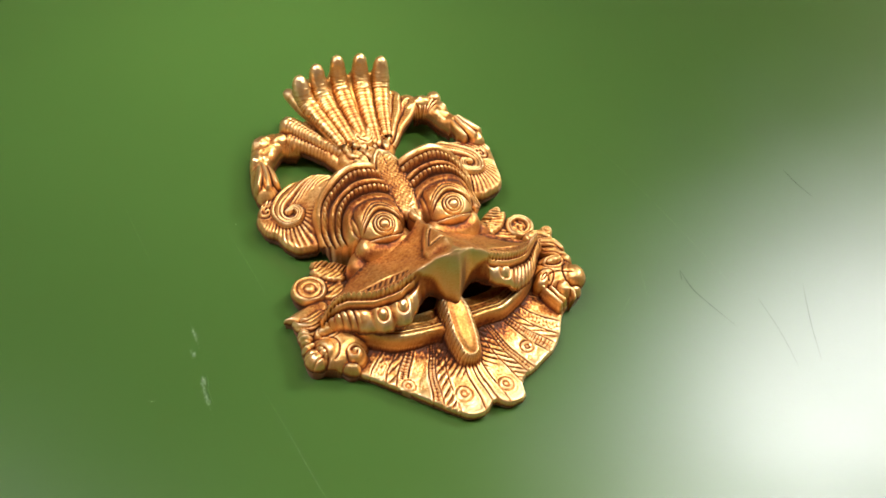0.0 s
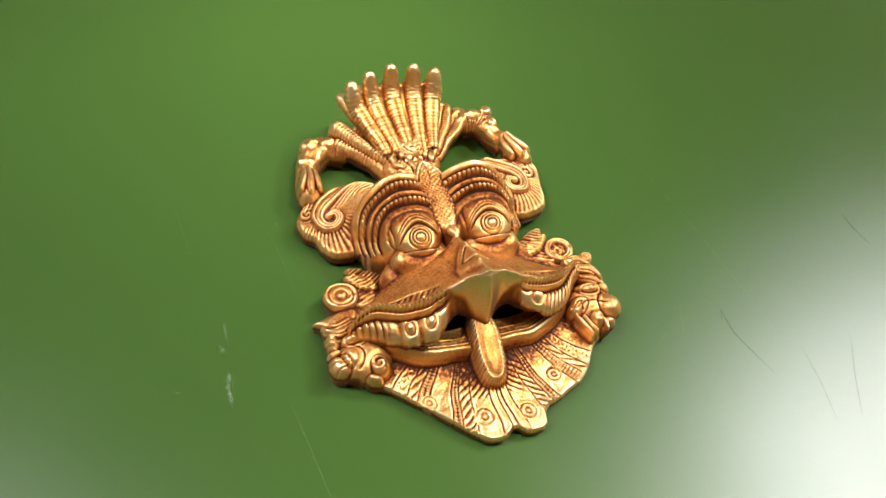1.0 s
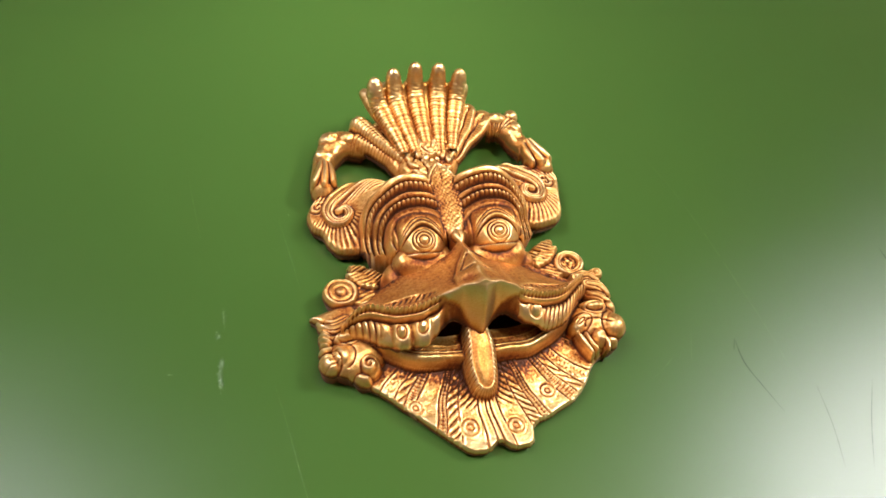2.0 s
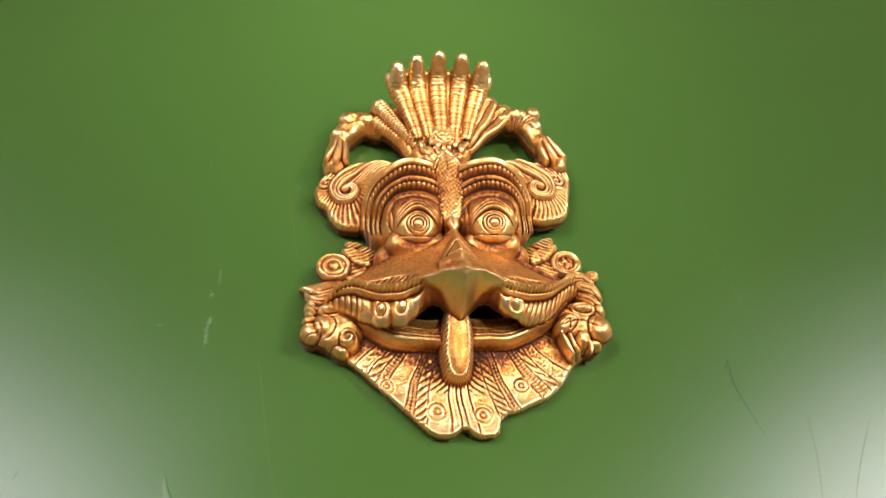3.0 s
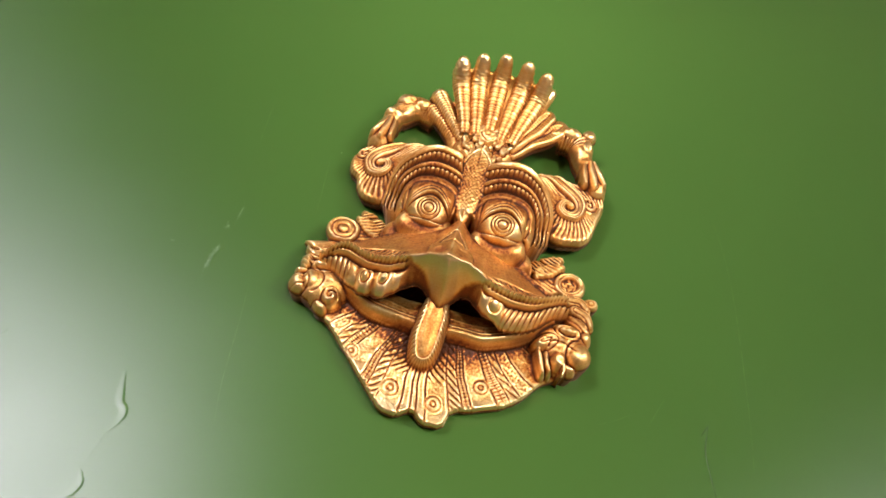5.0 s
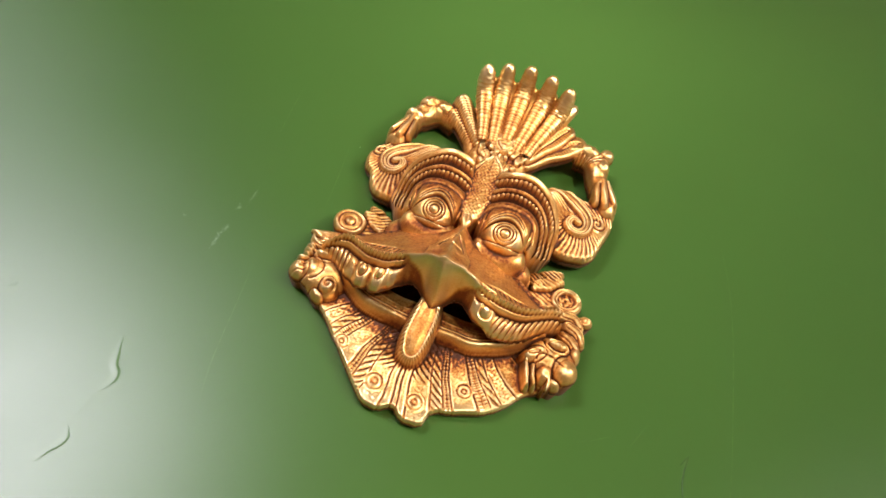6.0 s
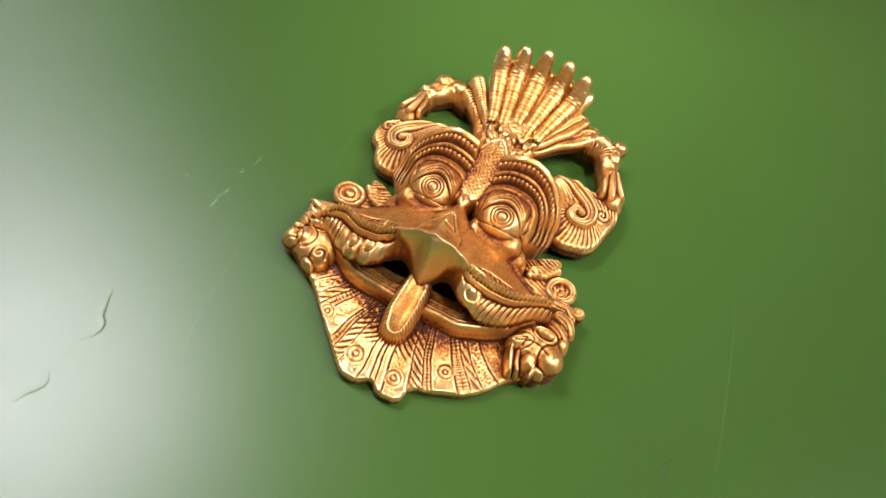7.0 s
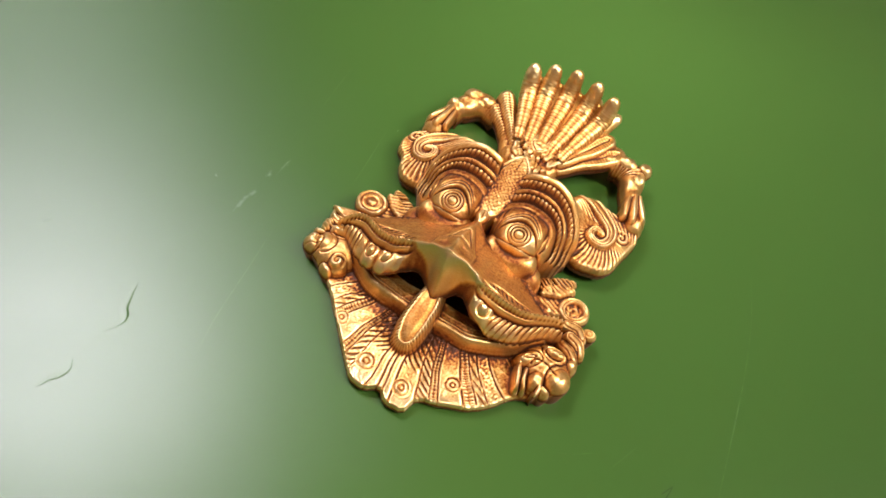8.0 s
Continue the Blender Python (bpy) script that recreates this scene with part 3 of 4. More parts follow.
# tongue with a notched border
d, way, side, rad = strand([(0.2, -25.5, 3.2), (0.1, -31, 4.1), (-0.1, -36.5, 4.4), (-0.2, -40.0, 3.8)])
h = np.interp(-gy, [24, 28, 32, 38, 42, 45.5], [15.5, 15.2, 14.0, 11.6, 9.6, 8.4]) - 3.4 + 3.2 * edge(d, 1.5)
core = d + 1.3
h = h - 0.45 * ramp01(-core, 0, 0.4) + 0.3 * ramp01(-core, 0.6, 2)
notch = np.where(-gy > 41, np.degrees(np.arctan2(gx + 0.2, -(gy + 41.2))) / 18, gy * 0.80 + 0.5 * np.abs(gx))
h = h - 0.95 * ramp01(-np.abs(notch % 1 - 0.5), -0.22, 0.0) * ramp01(core, -0.15, 0.25)
lay("tongue", d, h)

# leaves, rosettes, thorn and curls along the cheeks
for name, pts, z, k in (("side_leaf_left", [(-31.3, 6.2), (-25, 4.8), (-18.5, -0.5), (-20, -4), (-25, -3), (-29.5, 0)], 6.4, -1), ("side_leaf_right", [(35, 6.6), (29, 5.6), (22.5, 0.5), (25, -3), (29, -2.2), (33, 0.5)], 8.2, 1)):
    d = outline(pts, 1)
    h = z - 3.4 + 3.0 * edge(d, 1.2) + 0.32 * np.cos((gx * 0.6 * k + gy) * 4.8) + 0.25 * pebble(2.2, 33) - 1.0 * np.exp(-((gy - 2.0 + 0.5 * k * (gx - k * 28)) / 0.5) ** 2)
    lay(name, d, h)
for name, pts, z, k in (("side_leaf_left", [(-32.6, 2.6), (-28, 3.6), (-22, -0.5), (-22, -5), (-28, -3.6)], 6.6, -1), ("side_leaf_right", [(36, 3.2), (31, 3.8), (25, -0.5), (25.5, -5), (32, -2.4)], 8.2, 1),
                        ("side_leaf_left", [(-32, -1), (-27, 2), (-21, -2), (-22, -10), (-30, -9), (-35, -7)], 5.4, -1), ("side_leaf_right", [(35, -0.5), (30, 2.5), (24, -2), (25, -10), (33, -8), (38, -6)], 6.6, 1)):
    d = outline(pts)
    lay(name, d, z - 3.4 + 3.0 * edge(d, 1.2) + 0.13 * np.cos((gy + 0.4 * k * gx) * 4.6) + 0.4 * pebble(1.8, 35))
for name, cx, cy, r, z, k in (("rosette_left", -33.8, -4.3, 5.3, 7.4, -1), ("rosette_right", 37.2, -3.2, 5.2, 8.0, 1)):
    d = oval(cx, cy, r, r * 0.95)
    disc = np.hypot(gx - cx, gy - cy)
    lay(name, d, z - 3.8 + 3.0 * edge(d, 1.1) - 0.4 * np.exp(-((disc - 3.5) / 0.35) ** 2) - 0.25 * np.exp(-((disc - 1.7) / 0.35) ** 2) + 0.5 * np.exp(-(disc / 1.2) ** 4) * (k < 0) + 0.22 * pebble(2.6, 36) + (-1.5 * ramp01(-np.hypot(gx - cx, gy - cy), -3.2, -2.4) + 0.4 * pebble(3, 34) * ramp01(-np.hypot(gx - cx, gy - cy), -3.2, -2.4) if k > 0 else 0))
d, way, side, rad = strand([(-33, -10.6, 2.8), (-38, -11.6, 2.6), (-41, -11.6, 1.5), (-43.2, -11.2, 0.5)])
lay("thorn", d, 2.6 + 2.6 * edge(d, 1.6))
for name, pts, z in (("curl_left", [(-33.5, -15.5, 2.4), (-37.5, -16.6, 2.4), (-40.4, -15.6, 1.4), (-41.4, -14.0, 0.7)], 7.4), ("curl_left", [(-34, -13.2, 1.6), (-37.2, -14.0, 1.5), (-39.0, -13.4, 0.8)], 6.8), ("curl_left", [(-34, -19.0, 1.8), (-38.0, -19.8, 2.0), (-40.6, -18.8, 1.2)], 7.0),
                     ("curl_right", [(37, -9.4, 2.0), (40.6, -9.4, 2.3), (42.8, -11.4, 1.8)], 8.6), ("curl_right", [(39.6, -12.6, 2.2), (42.6, -14.0, 2.3), (44.4, -17.0, 1.4)], 8.8), ("curl_right", [(38.4, -16.2, 1.8), (41.4, -17.6, 2.2), (44.0, -20.0, 1.5)], 8.8)):
    d, way, side, rad = strand(pts)
    lay(name, d, z - 3.4 + 3.4 * edge(d, 1.8) - 0.5 * np.exp(-((np.abs(side) - 0.8) / 0.25) ** 2) + 0.15 * pebble(3.2, 61))
d = oval(44.2, -8.4, 2.5, 2.2, 20)
lay("curl_right", d, 5.0 + 2.8 * edge(d, 1.6) + 0.3 * rings(44.2, -8.4, 1.7, 1.8))

# beast heads at the two corners of the mouth: dome, ringed eye, fanned snout and curled ear
def groove_ring(cx, cy, a, b, turn, depth, width):
    return -depth * np.exp(-(oval(cx, cy, a, b, turn) / width) ** 2)


def almond_eye(cx, cy, turn):
    e = np.maximum(oval(cx, cy - 1.1, 3.0, 2.6, turn), oval(cx, cy + 1.1, 3.0, 2.6, turn))
    return -0.55 * np.exp(-(e / 0.28) ** 2) - 0.35 * np.exp(-((e - 1.1) / 0.25) ** 2) + 0.45 * np.exp(-(np.hypot(gx - cx, gy - cy) / 0.7) ** 4)


for name, k, lumps in (("beast_head_left", -1, ((-32.4, -25.6, 8.2, 6.6, 12, 9.2), (-36.3, -26.2, 3.3, 3.6, 20, 9.9), (-39.8, -27.6, 3.1, 3.7, 25, 8.7), (-34.2, -20.6, 4.0, 2.6, 10, 9.6), (-39.8, -19.4, 2.3, 3.0, 20, 7.6), (-40.3, -23.4, 2.4, 1.5, 10, 7.7), (-29.6, -30.4, 3.1, 2.9, 0, 9.1), (-31.6, -33.0, 2.6, 1.8, -25, 7.4))),
                       ("beast_head_right", 1, ((37.4, -25.2, 7.6, 6.4, -12, 10.2), (42.2, -28.0, 3.8, 4.3, 10, 11.1), (37.8, -21.4, 4.6, 2.8, -8, 10.7), (32.2, -26.6, 3.9, 2.6, 28, 9.7), (36.8, -30.8, 2.8, 3.2, 0, 9.6), (40.0, -32.6, 2.4, 2.0, 0, 8.8), (43.6, -21.4, 2.4, 2.6, 0, 9.2)))):
    for cx, cy, a, b, turn, z in lumps:
        d = oval(cx, cy, a, b, turn)
        lay(name, d, z - 4.2 + 4.2 * np.maximum(0, 1 - (1 + np.clip(d / min(a, b), -1, 0)) ** 2) ** 0.6 + 0.06 * pebble(3.5, 40))
    if k > 0:
        for fang in (((30.6, -28.8, 0.8), (31.4, -32.0, 1.0), (32.9, -36.2, 0.6)), ((32.9, -29.4, 0.7), (33.4, -32.4, 0.8), (34.8, -35.2, 0.5)), ((38.2, -31.6, 0.7), (38.6, -33.4, 0.8), (38.2, -35.2, 0.5))):
            d, way, side, rad = strand(fang)
            lay(name, d, 6.6 + 2.3 * edge(d, 0.9))
    mine = owner == PART_NAMES.index(name)
    if k < 0:
        chase = almond_eye(-34.2, -21.1, 8) + groove_ring(-39.8, -27.6, 3.0, 3.6, 25, 0.7, 0.35) * ramp01(gx, -40.5, -39) + groove_ring(-36.3, -26.2, 3.4, 3.7, 20, 0.5, 0.3) * ramp01(gx, -36, -34.5)
        chase = chase + 0.45 * rings(-29.6, -30.4, 1.8, 2.9, 1, -1) + 0.30 * np.cos(2 * math.pi * (gy + 0.5 * gx) / 1.3) * ramp01(-gx, 37.6, 38.4) * ramp01(gy, -22.4, -21.6)
        chase = chase - 0.4 * np.exp(-((np.abs((np.degrees(np.arctan2(gy + 26.2, -(gx + 34.0))) + 40) % 24 - 12)) / 2.0) ** 2) * ramp01(-gx, 36.2, 37.4) * ramp01(-gy, 23.5, 24.5)
    else:
        chase = almond_eye(38.0, -21.9, -8) + groove_ring(42.2, -28.0, 3.9, 4.4, 10, 0.8, 0.35) * ramp01(-gx, -42.0, -40.5) + groove_ring(37.4, -28.4, 4.2, 2.2, -20, 0.5, 0.3) * ramp01(gy, -28.5, -27.5)
        chase = chase - 0.6 * np.exp(-(oval(32.4, -26.2, 1.6, 0.45, 28) / 0.22) ** 2) + groove_ring(32.2, -26.6, 3.8, 2.5, 28, 0.5, 0.3) + 0.45 * pebble(2.6, 46) * np.exp(-((gx - 36.4) / 2.6) ** 4 - ((gy + 30.4) / 2.8) ** 4)
    relief = np.where(mine, relief + chase + 0.08 * pebble(2.0, 47), relief)


def blur(a, weight, sigma):
    """Gaussian mean over the part of the grid that has weight."""
    r = int(3 * sigma + 1)
    k = np.exp(-0.5 * (np.arange(-r, r + 1) / sigma) ** 2)
    k /= k.sum()

    def run(v):
        for axis in (0, 1):
            pad = [(r, r) if i == axis else (0, 0) for i in (0, 1)]
            w = np.pad(v, pad)
            n = v.shape[axis]
            v = sum(k[i] * (w[i:i + n] if axis == 0 else w[:, i:i + n]) for i in range(2 * r + 1))
        return v
    return run(a * weight) / np.maximum(run(weight), 1e-6)


mask = tagged(new("wall_mask"), "antiqued cast brass ornamental mask lying on the green table", "wall ornament")


def mesh_part(name, verts, faces, normals, coat, parent, label=""):
    mesh = bpy.data.meshes.new(name)
    mesh.from_pydata(verts.tolist(), [], faces)
    mesh.materials.append(BRASS)
    mesh.polygons.foreach_set("use_smooth", np.ones(len(faces), bool))
    mesh.attributes.new("lacquer_shade", "FLOAT", "POINT").data.foreach_set("value", np.asarray(coat, np.float32))
    if normals is not None:
        mesh.normals_split_custom_set_from_vertices(normals.tolist())
    ob = new(name, mesh)
    ob.parent = parent
    return tagged(ob, label)


def cast_layer(thick, tuck):
    """Turn the laid relief into one mesh for each part: rim points slide onto the outline, the sides drop to the underside."""
    solid = (relief > -50).astype(float)
    z = blur(np.where(solid > 0, relief, 0), solid, 0.7)
    z = z + (0.035 * pebble(5.5, 77) + 0.02 * pebble(10, 78)) * solid
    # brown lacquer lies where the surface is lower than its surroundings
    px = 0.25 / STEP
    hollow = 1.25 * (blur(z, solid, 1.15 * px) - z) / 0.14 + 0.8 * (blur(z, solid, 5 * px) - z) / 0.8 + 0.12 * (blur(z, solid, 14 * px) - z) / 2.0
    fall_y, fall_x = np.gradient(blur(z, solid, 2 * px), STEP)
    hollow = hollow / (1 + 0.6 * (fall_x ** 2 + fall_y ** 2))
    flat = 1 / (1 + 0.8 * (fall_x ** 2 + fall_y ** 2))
    # sand-cast pits, left rough in the hollows and polished away on the high places
    grit = np.random.RandomState(5)
    whole = np.ones(gx.shape)
    fine, coarse = [v / v.std() for v in (blur(grit.normal(size=gx.shape), whole, 1.1), blur(grit.normal(size=gx.shape), whole, 2.8))]
    rough_cast = np.clip(0.30 + 0.9 * blur(hollow, solid, 4.0), 0.05, 1.0) * flat ** 2
    if "feather_panel" in PART_NAMES:
        chased = (owner == PART_NAMES.index("feather_panel")) * (1 - band(1.0, 4.4)) * (1 - ramp01(rho, 38, 42))
        rough_cast = rough_cast + 0.28 * chased * flat
    z = z + (0.040 * fine + 0.055 * coarse) * rough_cast * solid
    stain = flat * np.clip(0.25 + pebble(0.55, 91) + 0.7 * pebble(1.5, 92) + 0.3 * pebble(3.6, 94), 0, 1.4) * 0.5 * (1 - 0.5 * ramp01(-gy, 36, 44))
    # the dark of the mouth hole is shade put into the colour
    pool_shade = 0.75 * (owner == PART_NAMES.index("mouth_hollow")) * ramp01(-z, -5.5, -3.0) if "mouth_hollow" in PART_NAMES else 0
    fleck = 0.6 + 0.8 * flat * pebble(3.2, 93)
    pool_shade = pool_shade + 0.95 * np.exp(-((gx + 6.5) / 5) ** 2 - ((gy + 37) / 5) ** 2) * fleck + 0.7 * np.exp(-((gx - 7.5) / 5) ** 2 - ((gy + 37) / 5) ** 2) * fleck + 0.5 * np.exp(-((gx - 37) / 3) ** 2 - ((gy + 16) / 3) ** 2) + 0.4 * np.exp(-((gx + 33) / 3) ** 2 - ((gy + 16) / 4) ** 2)
    # last term: the lit look of the eye bags, put into the colour
    pool_shade = pool_shade + (0.25 + 0.25 * fleck) * np.exp(-((gy + 5.6) / 1.6) ** 2) * (np.abs(gx) < 24) + 0.5 * np.exp(-((np.abs(gx - 0.4) - 4.5) / 1.8) ** 2 - ((gy - 0.5) / 4) ** 2) * fleck + 0.34 * np.exp(-((np.abs(gx - 1) - 13) / 10) ** 4 - ((gy - 12) / 9) ** 4) * (0.6 + fleck) - 0.22 * np.exp(-((np.abs(gx - 1) - 11) / 7) ** 4 - ((gy + 2.5) / 2) ** 2)
    if "muzzle" in PART_NAMES:
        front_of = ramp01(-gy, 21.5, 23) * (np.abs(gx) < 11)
        # nose ridge light and the shade of recesses beside it are painted here
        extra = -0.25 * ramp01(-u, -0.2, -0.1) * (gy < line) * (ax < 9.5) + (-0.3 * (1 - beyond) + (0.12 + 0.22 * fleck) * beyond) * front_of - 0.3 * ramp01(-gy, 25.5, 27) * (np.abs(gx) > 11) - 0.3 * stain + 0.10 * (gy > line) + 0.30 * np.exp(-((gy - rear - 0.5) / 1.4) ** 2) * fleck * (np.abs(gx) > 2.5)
    else:
        on = lambda name: owner == PART_NAMES.index(name)
        extra = pool_shade * ~on("tongue") - 0.35 * stain * on("tongue") + 0.50 * np.exp(-((cup - 4.0) / 2.4) ** 2) * fleck * on("feather_panel") * (gy < -22) - 0.07 * ramp01(gy, 34, 46) - (0.16 * ramp01(rho, 27, 35) + 0.15 * ramp01(rho, 42, 46)) * on("feather_panel") + 0.14 * on("tongue") * (core < -0.3) + 0.05 * on("mouth_hollow")
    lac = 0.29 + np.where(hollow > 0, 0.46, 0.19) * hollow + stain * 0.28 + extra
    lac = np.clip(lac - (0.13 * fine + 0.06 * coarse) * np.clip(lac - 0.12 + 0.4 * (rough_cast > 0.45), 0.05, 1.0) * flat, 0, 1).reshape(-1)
    inside = plan < 0
    cell = inside[:-1, :-1] | inside[1:, :-1] | inside[:-1, 1:] | inside[1:, 1:]
    cell &= np.minimum.reduce([solid[:-1, :-1], solid[1:, :-1], solid[:-1, 1:], solid[1:, 1:]]) > 0
    dy, dx = np.gradient(plan, STEP)
    slope = np.maximum(np.hypot(dx, dy), 0.2)
    push = np.where(plan > 0, np.clip(plan, 0, STEP * 1.5), 0)
    vx, vy = true_x - push * dx / slope, true_y - push * dy / slope
    ny, nx = gx.shape
    index = np.arange(ny * nx).reshape(ny, nx)
    quads = np.stack([index[:-1, :-1], index[:-1, 1:], index[1:, 1:], index[1:, :-1]], -1)[cell]
    whose = owner[:-1, :-1][cell]
    points = np.stack([vx, vy, z], -1).reshape(-1, 3) / 1000
    floor_z = np.minimum(thick(z), z - 0.5)
    below = np.stack([vx - tuck * dx / slope, vy - tuck * dy / slope, floor_z], -1).reshape(-1, 3) / 1000
    normal = np.zeros_like(points)
    face_n = np.cross(points[quads[:, 2]] - points[quads[:, 0]], points[quads[:, 3]] - points[quads[:, 1]])
    for c in range(4):
        np.add.at(normal, quads[:, c], face_n)
    normal /= np.maximum(np.linalg.norm(normal, axis=1, keepdims=True), 1e-12)
    big = ny * nx
    ends = np.concatenate([quads[:, i].astype(np.int64) * big + quads[:, (i + 1) % 4] for i in range(4)])
    heads, tails = ends // big, ends % big
    rim = ~np.isin(tails * big + heads, ends)
    rim_a, rim_b, rim_owner = heads[rim], tails[rim], np.concatenate([whose] * 4)[rim]
    for k, long_name in enumerate(PART_NAMES):
        q = quads[whose == k]
        if len(q) < 60:
            continue
        used, flat = np.unique(q, return_inverse=True)
        n = len(used)
        verts, faces, coat, nrm = points[used], flat.reshape(-1, 4).tolist(), lac[used], normal[used]
        a, b = rim_a[rim_owner == k], rim_b[rim_owner == k]
        if len(a):
            e, back = np.unique(np.concatenate([a, b]), return_inverse=True)
            ai, bi = n + back[:len(a)], n + back[len(a):]
            m = len(e)
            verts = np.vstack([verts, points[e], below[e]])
            # side walls get darker from the rim down to the foot
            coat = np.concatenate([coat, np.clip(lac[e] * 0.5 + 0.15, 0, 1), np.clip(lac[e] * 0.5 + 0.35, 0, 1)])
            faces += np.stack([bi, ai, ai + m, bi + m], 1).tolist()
            f = np.cross(verts[ai] - verts[bi], verts[bi + m] - verts[bi])
            sn = np.zeros((m, 3))
            np.add.at(sn, ai - n, f)
            np.add.at(sn, bi - n, f)
            sn /= np.maximum(np.linalg.norm(sn, axis=1, keepdims=True), 1e-12)
            nrm = np.vstack([nrm, sn, sn])
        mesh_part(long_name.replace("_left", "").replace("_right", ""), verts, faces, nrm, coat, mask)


cast_layer(lambda z: np.maximum(0, z - 2.3) * ramp01(gy, 5, 9), 0.8)

# ---- the muzzle: a second casting layer that juts out over the mouth ----
relief, plan, owner = np.full(gx.shape, -99.0), np.full(gx.shape, 99.0), np.full(gx.shape, -1)
PART_NAMES.clear()
ax = np.abs(gx - 0.2)
line = np.interp(gx, [-36, -34.7, -33.3, -31, -28, -24.7, -21.6, -18.6, -14.8, -11.3, -5, 0, 5, 9.7, 11.2, 13.8, 18.5, 22.9, 27.3, 31, 33.6, 37], [-20.5, -19.5, -18, -17.6, -17.8, -19.4, -21, -22, -22.5, -22.6, -23.2, -24.4, -23.6, -23.2, -23.7, -23.9, -23.1, -22.4, -20.4, -17.4, -14.9, -13])
crown = np.interp(gx, [-36, -33.3, -31, -28, -24.7, -21.6, -18.6, -14.8, -11.3, -9.8, -5, -1.5, 0.3, 2, 5, 9.7, 11.2, 13.8, 18.5, 22.9, 27.3, 31, 33.6, 37], [13.5, 15, 17, 18, 19, 20.2, 21.4, 23.2, 25.4, 26.4, 29.6, 31, 31.6, 31.2, 30.2, 28, 26.6, 25, 22.8, 21.4, 20, 18.4, 16.8, 14])
brink = np.interp(gx, [-36, -33, -29, -25.7, -22.6, -18.5, -14.5, -12, -10.2, -7.5, -5, -3, 0.8, 4, 6, 8.5, 10.5, 12, 14, 19.4, 25, 29.4, 33.5, 37], [-21.5, -22.5, -25.5, -28, -29.8, -30.6, -31.4, -30, -27.2, -25.4, -25.3, -26.2, -29.8, -26.2, -25.3, -25.4, -26.8, -29, -30.4, -31.2, -28.6, -24.6, -19.4, -16.5])
foot = np.interp(gx, [-36, -12, -10, -7.5, -5.5, -3.5, 0.8, 4.5, 6.5, 9, 11, 13, 37], [12, 17, 18.2, 19.4, 18.8, 16.4, 15.0, 16.4, 18.8, 19.4, 18.2, 17, 12])
k = np.exp(-0.5 * (np.arange(-9, 10) * STEP / 0.5) ** 2)
k /= k.sum()
line, crown, brink, foot = [np.tile(np.convolve(np.pad(c[0], 9, mode="edge"), k, mode="valid"), (gx.shape[0], 1)) for c in (line, crown, brink, foot)]
shape = outline([(-36.5, -21), (-33.5, -18), (-31, -15.5), (-25, -10), (-18, -6), (-10, -5.5), (-4, -4.4), (0.2, -2), (4.4, -4.4), (10, -5.5), (19, -5.4), (26, -8.5), (32, -11.8), (36.5, -14), (38, -17), (30, -34), (-30, -34)], 1)
brink = brink - 1.4 * np.where(gx < 0, np.exp(-((gx + 15.6) / 2.1) ** 4) + 0.8 * np.exp(-((gx + 20.8) / 2.0) ** 4) - 0.4, 0)* ramp01(ax, 11, 13)
d = np.maximum(shape, (brink - gy) * 0.85)
u = np.clip((line - gy) / np.maximum(0.5, line - brink), 0, 1.05)
rear = np.interp(ax, [0, 5, 16, 25, 34], [-3.0, -5.2, -5.8, -9.8, -14.6])
back = np.interp(ax, [0, 2, 5, 10, 18, 26, 36], [22, 20.0, 17.8, 15.9, 13.2, 10.9, 10])
v = np.clip((gy - rear) / np.minimum(-0.5, line - rear), 0, 1)
cheek = back + (crown - back) * (0.8 * v + 0.2 * v ** 2) - 0.6 * np.exp(-((v - 0.97) / 0.05) ** 2) * ramp01(ax, 10, 13)
cheek = cheek + 0.09 * pebble(3.6, 52) + 0.12 * pebble(1.2, 53)
# nose bridge: a raised triangle with a small one chased into it
wing = np.clip((-gy - 6.5) / 11, 0, 1) * 5.6 + 0.5
cheek = cheek + 1.7 * ramp01(wing - ax, -0.25, 0.3) * ramp01(-gy, 5.5, 8) * (1 - 0.8 * ramp01(-gy, 17.5, 21)) + 0.9 * np.exp(-(ax / 1.4) ** 2) * ramp01(-gy, 12, 20)
small = np.clip((-gy - 9.0) / 7.2, 0, 1) * 3.9
cheek = cheek - 0.85 * np.exp(-((small - ax) / 0.36) ** 2) * ramp01(-gy, 9.5, 10) * ramp01(gy, -16.4, -16) - 0.85 * np.exp(-((gy + 16.2) / 0.36) ** 2) * ramp01(-ax, -3.9, -3.6)
# chased hollows with curls above each lip
for cx, cy, tilt in ((-17.5, -19.0, -10), (19.5, -19.6, 10)):
    e = oval(cx, cy, 6.8, 1.6, tilt)
    cheek = cheek - 0.7 * ramp01(-e, -0.2, 0.6) + (0.30 * np.cos(gx * 3.6 + gy * 2.4 * np.sign(cx)) + 0.35 * pebble(2.2, 38)) * ramp01(-e, 0.1, 0.7)
cheek = cheek - 0.45 * np.exp(-((line - gy + 1.5) / 0.28) ** 2) * ramp01(ax, 10, 12)
# beak-like front of the nose: two hollow faces either side of a keel
w = np.clip(1 - u, 0, 1)
front = crown - (crown - foot) * np.interp(u, [0, 0.12, 0.3, 0.5, 0.75, 1.0, 1.05], [0, 0.03, 0.14, 0.34, 0.66, 1.0, 1.1]) + 0.9 * np.exp(-np.abs(gx - 0.8) / 0.8) * ramp01(u, 0.0, 0.35)
beyond = ramp01(np.abs(gx - 0.8) - 2.4 - 8.2 * (1 - np.interp(u, [0, 0.3, 0.5, 0.75, 1.0], [0, 0.14, 0.34, 0.66, 1.0])), -0.5, 0.6)
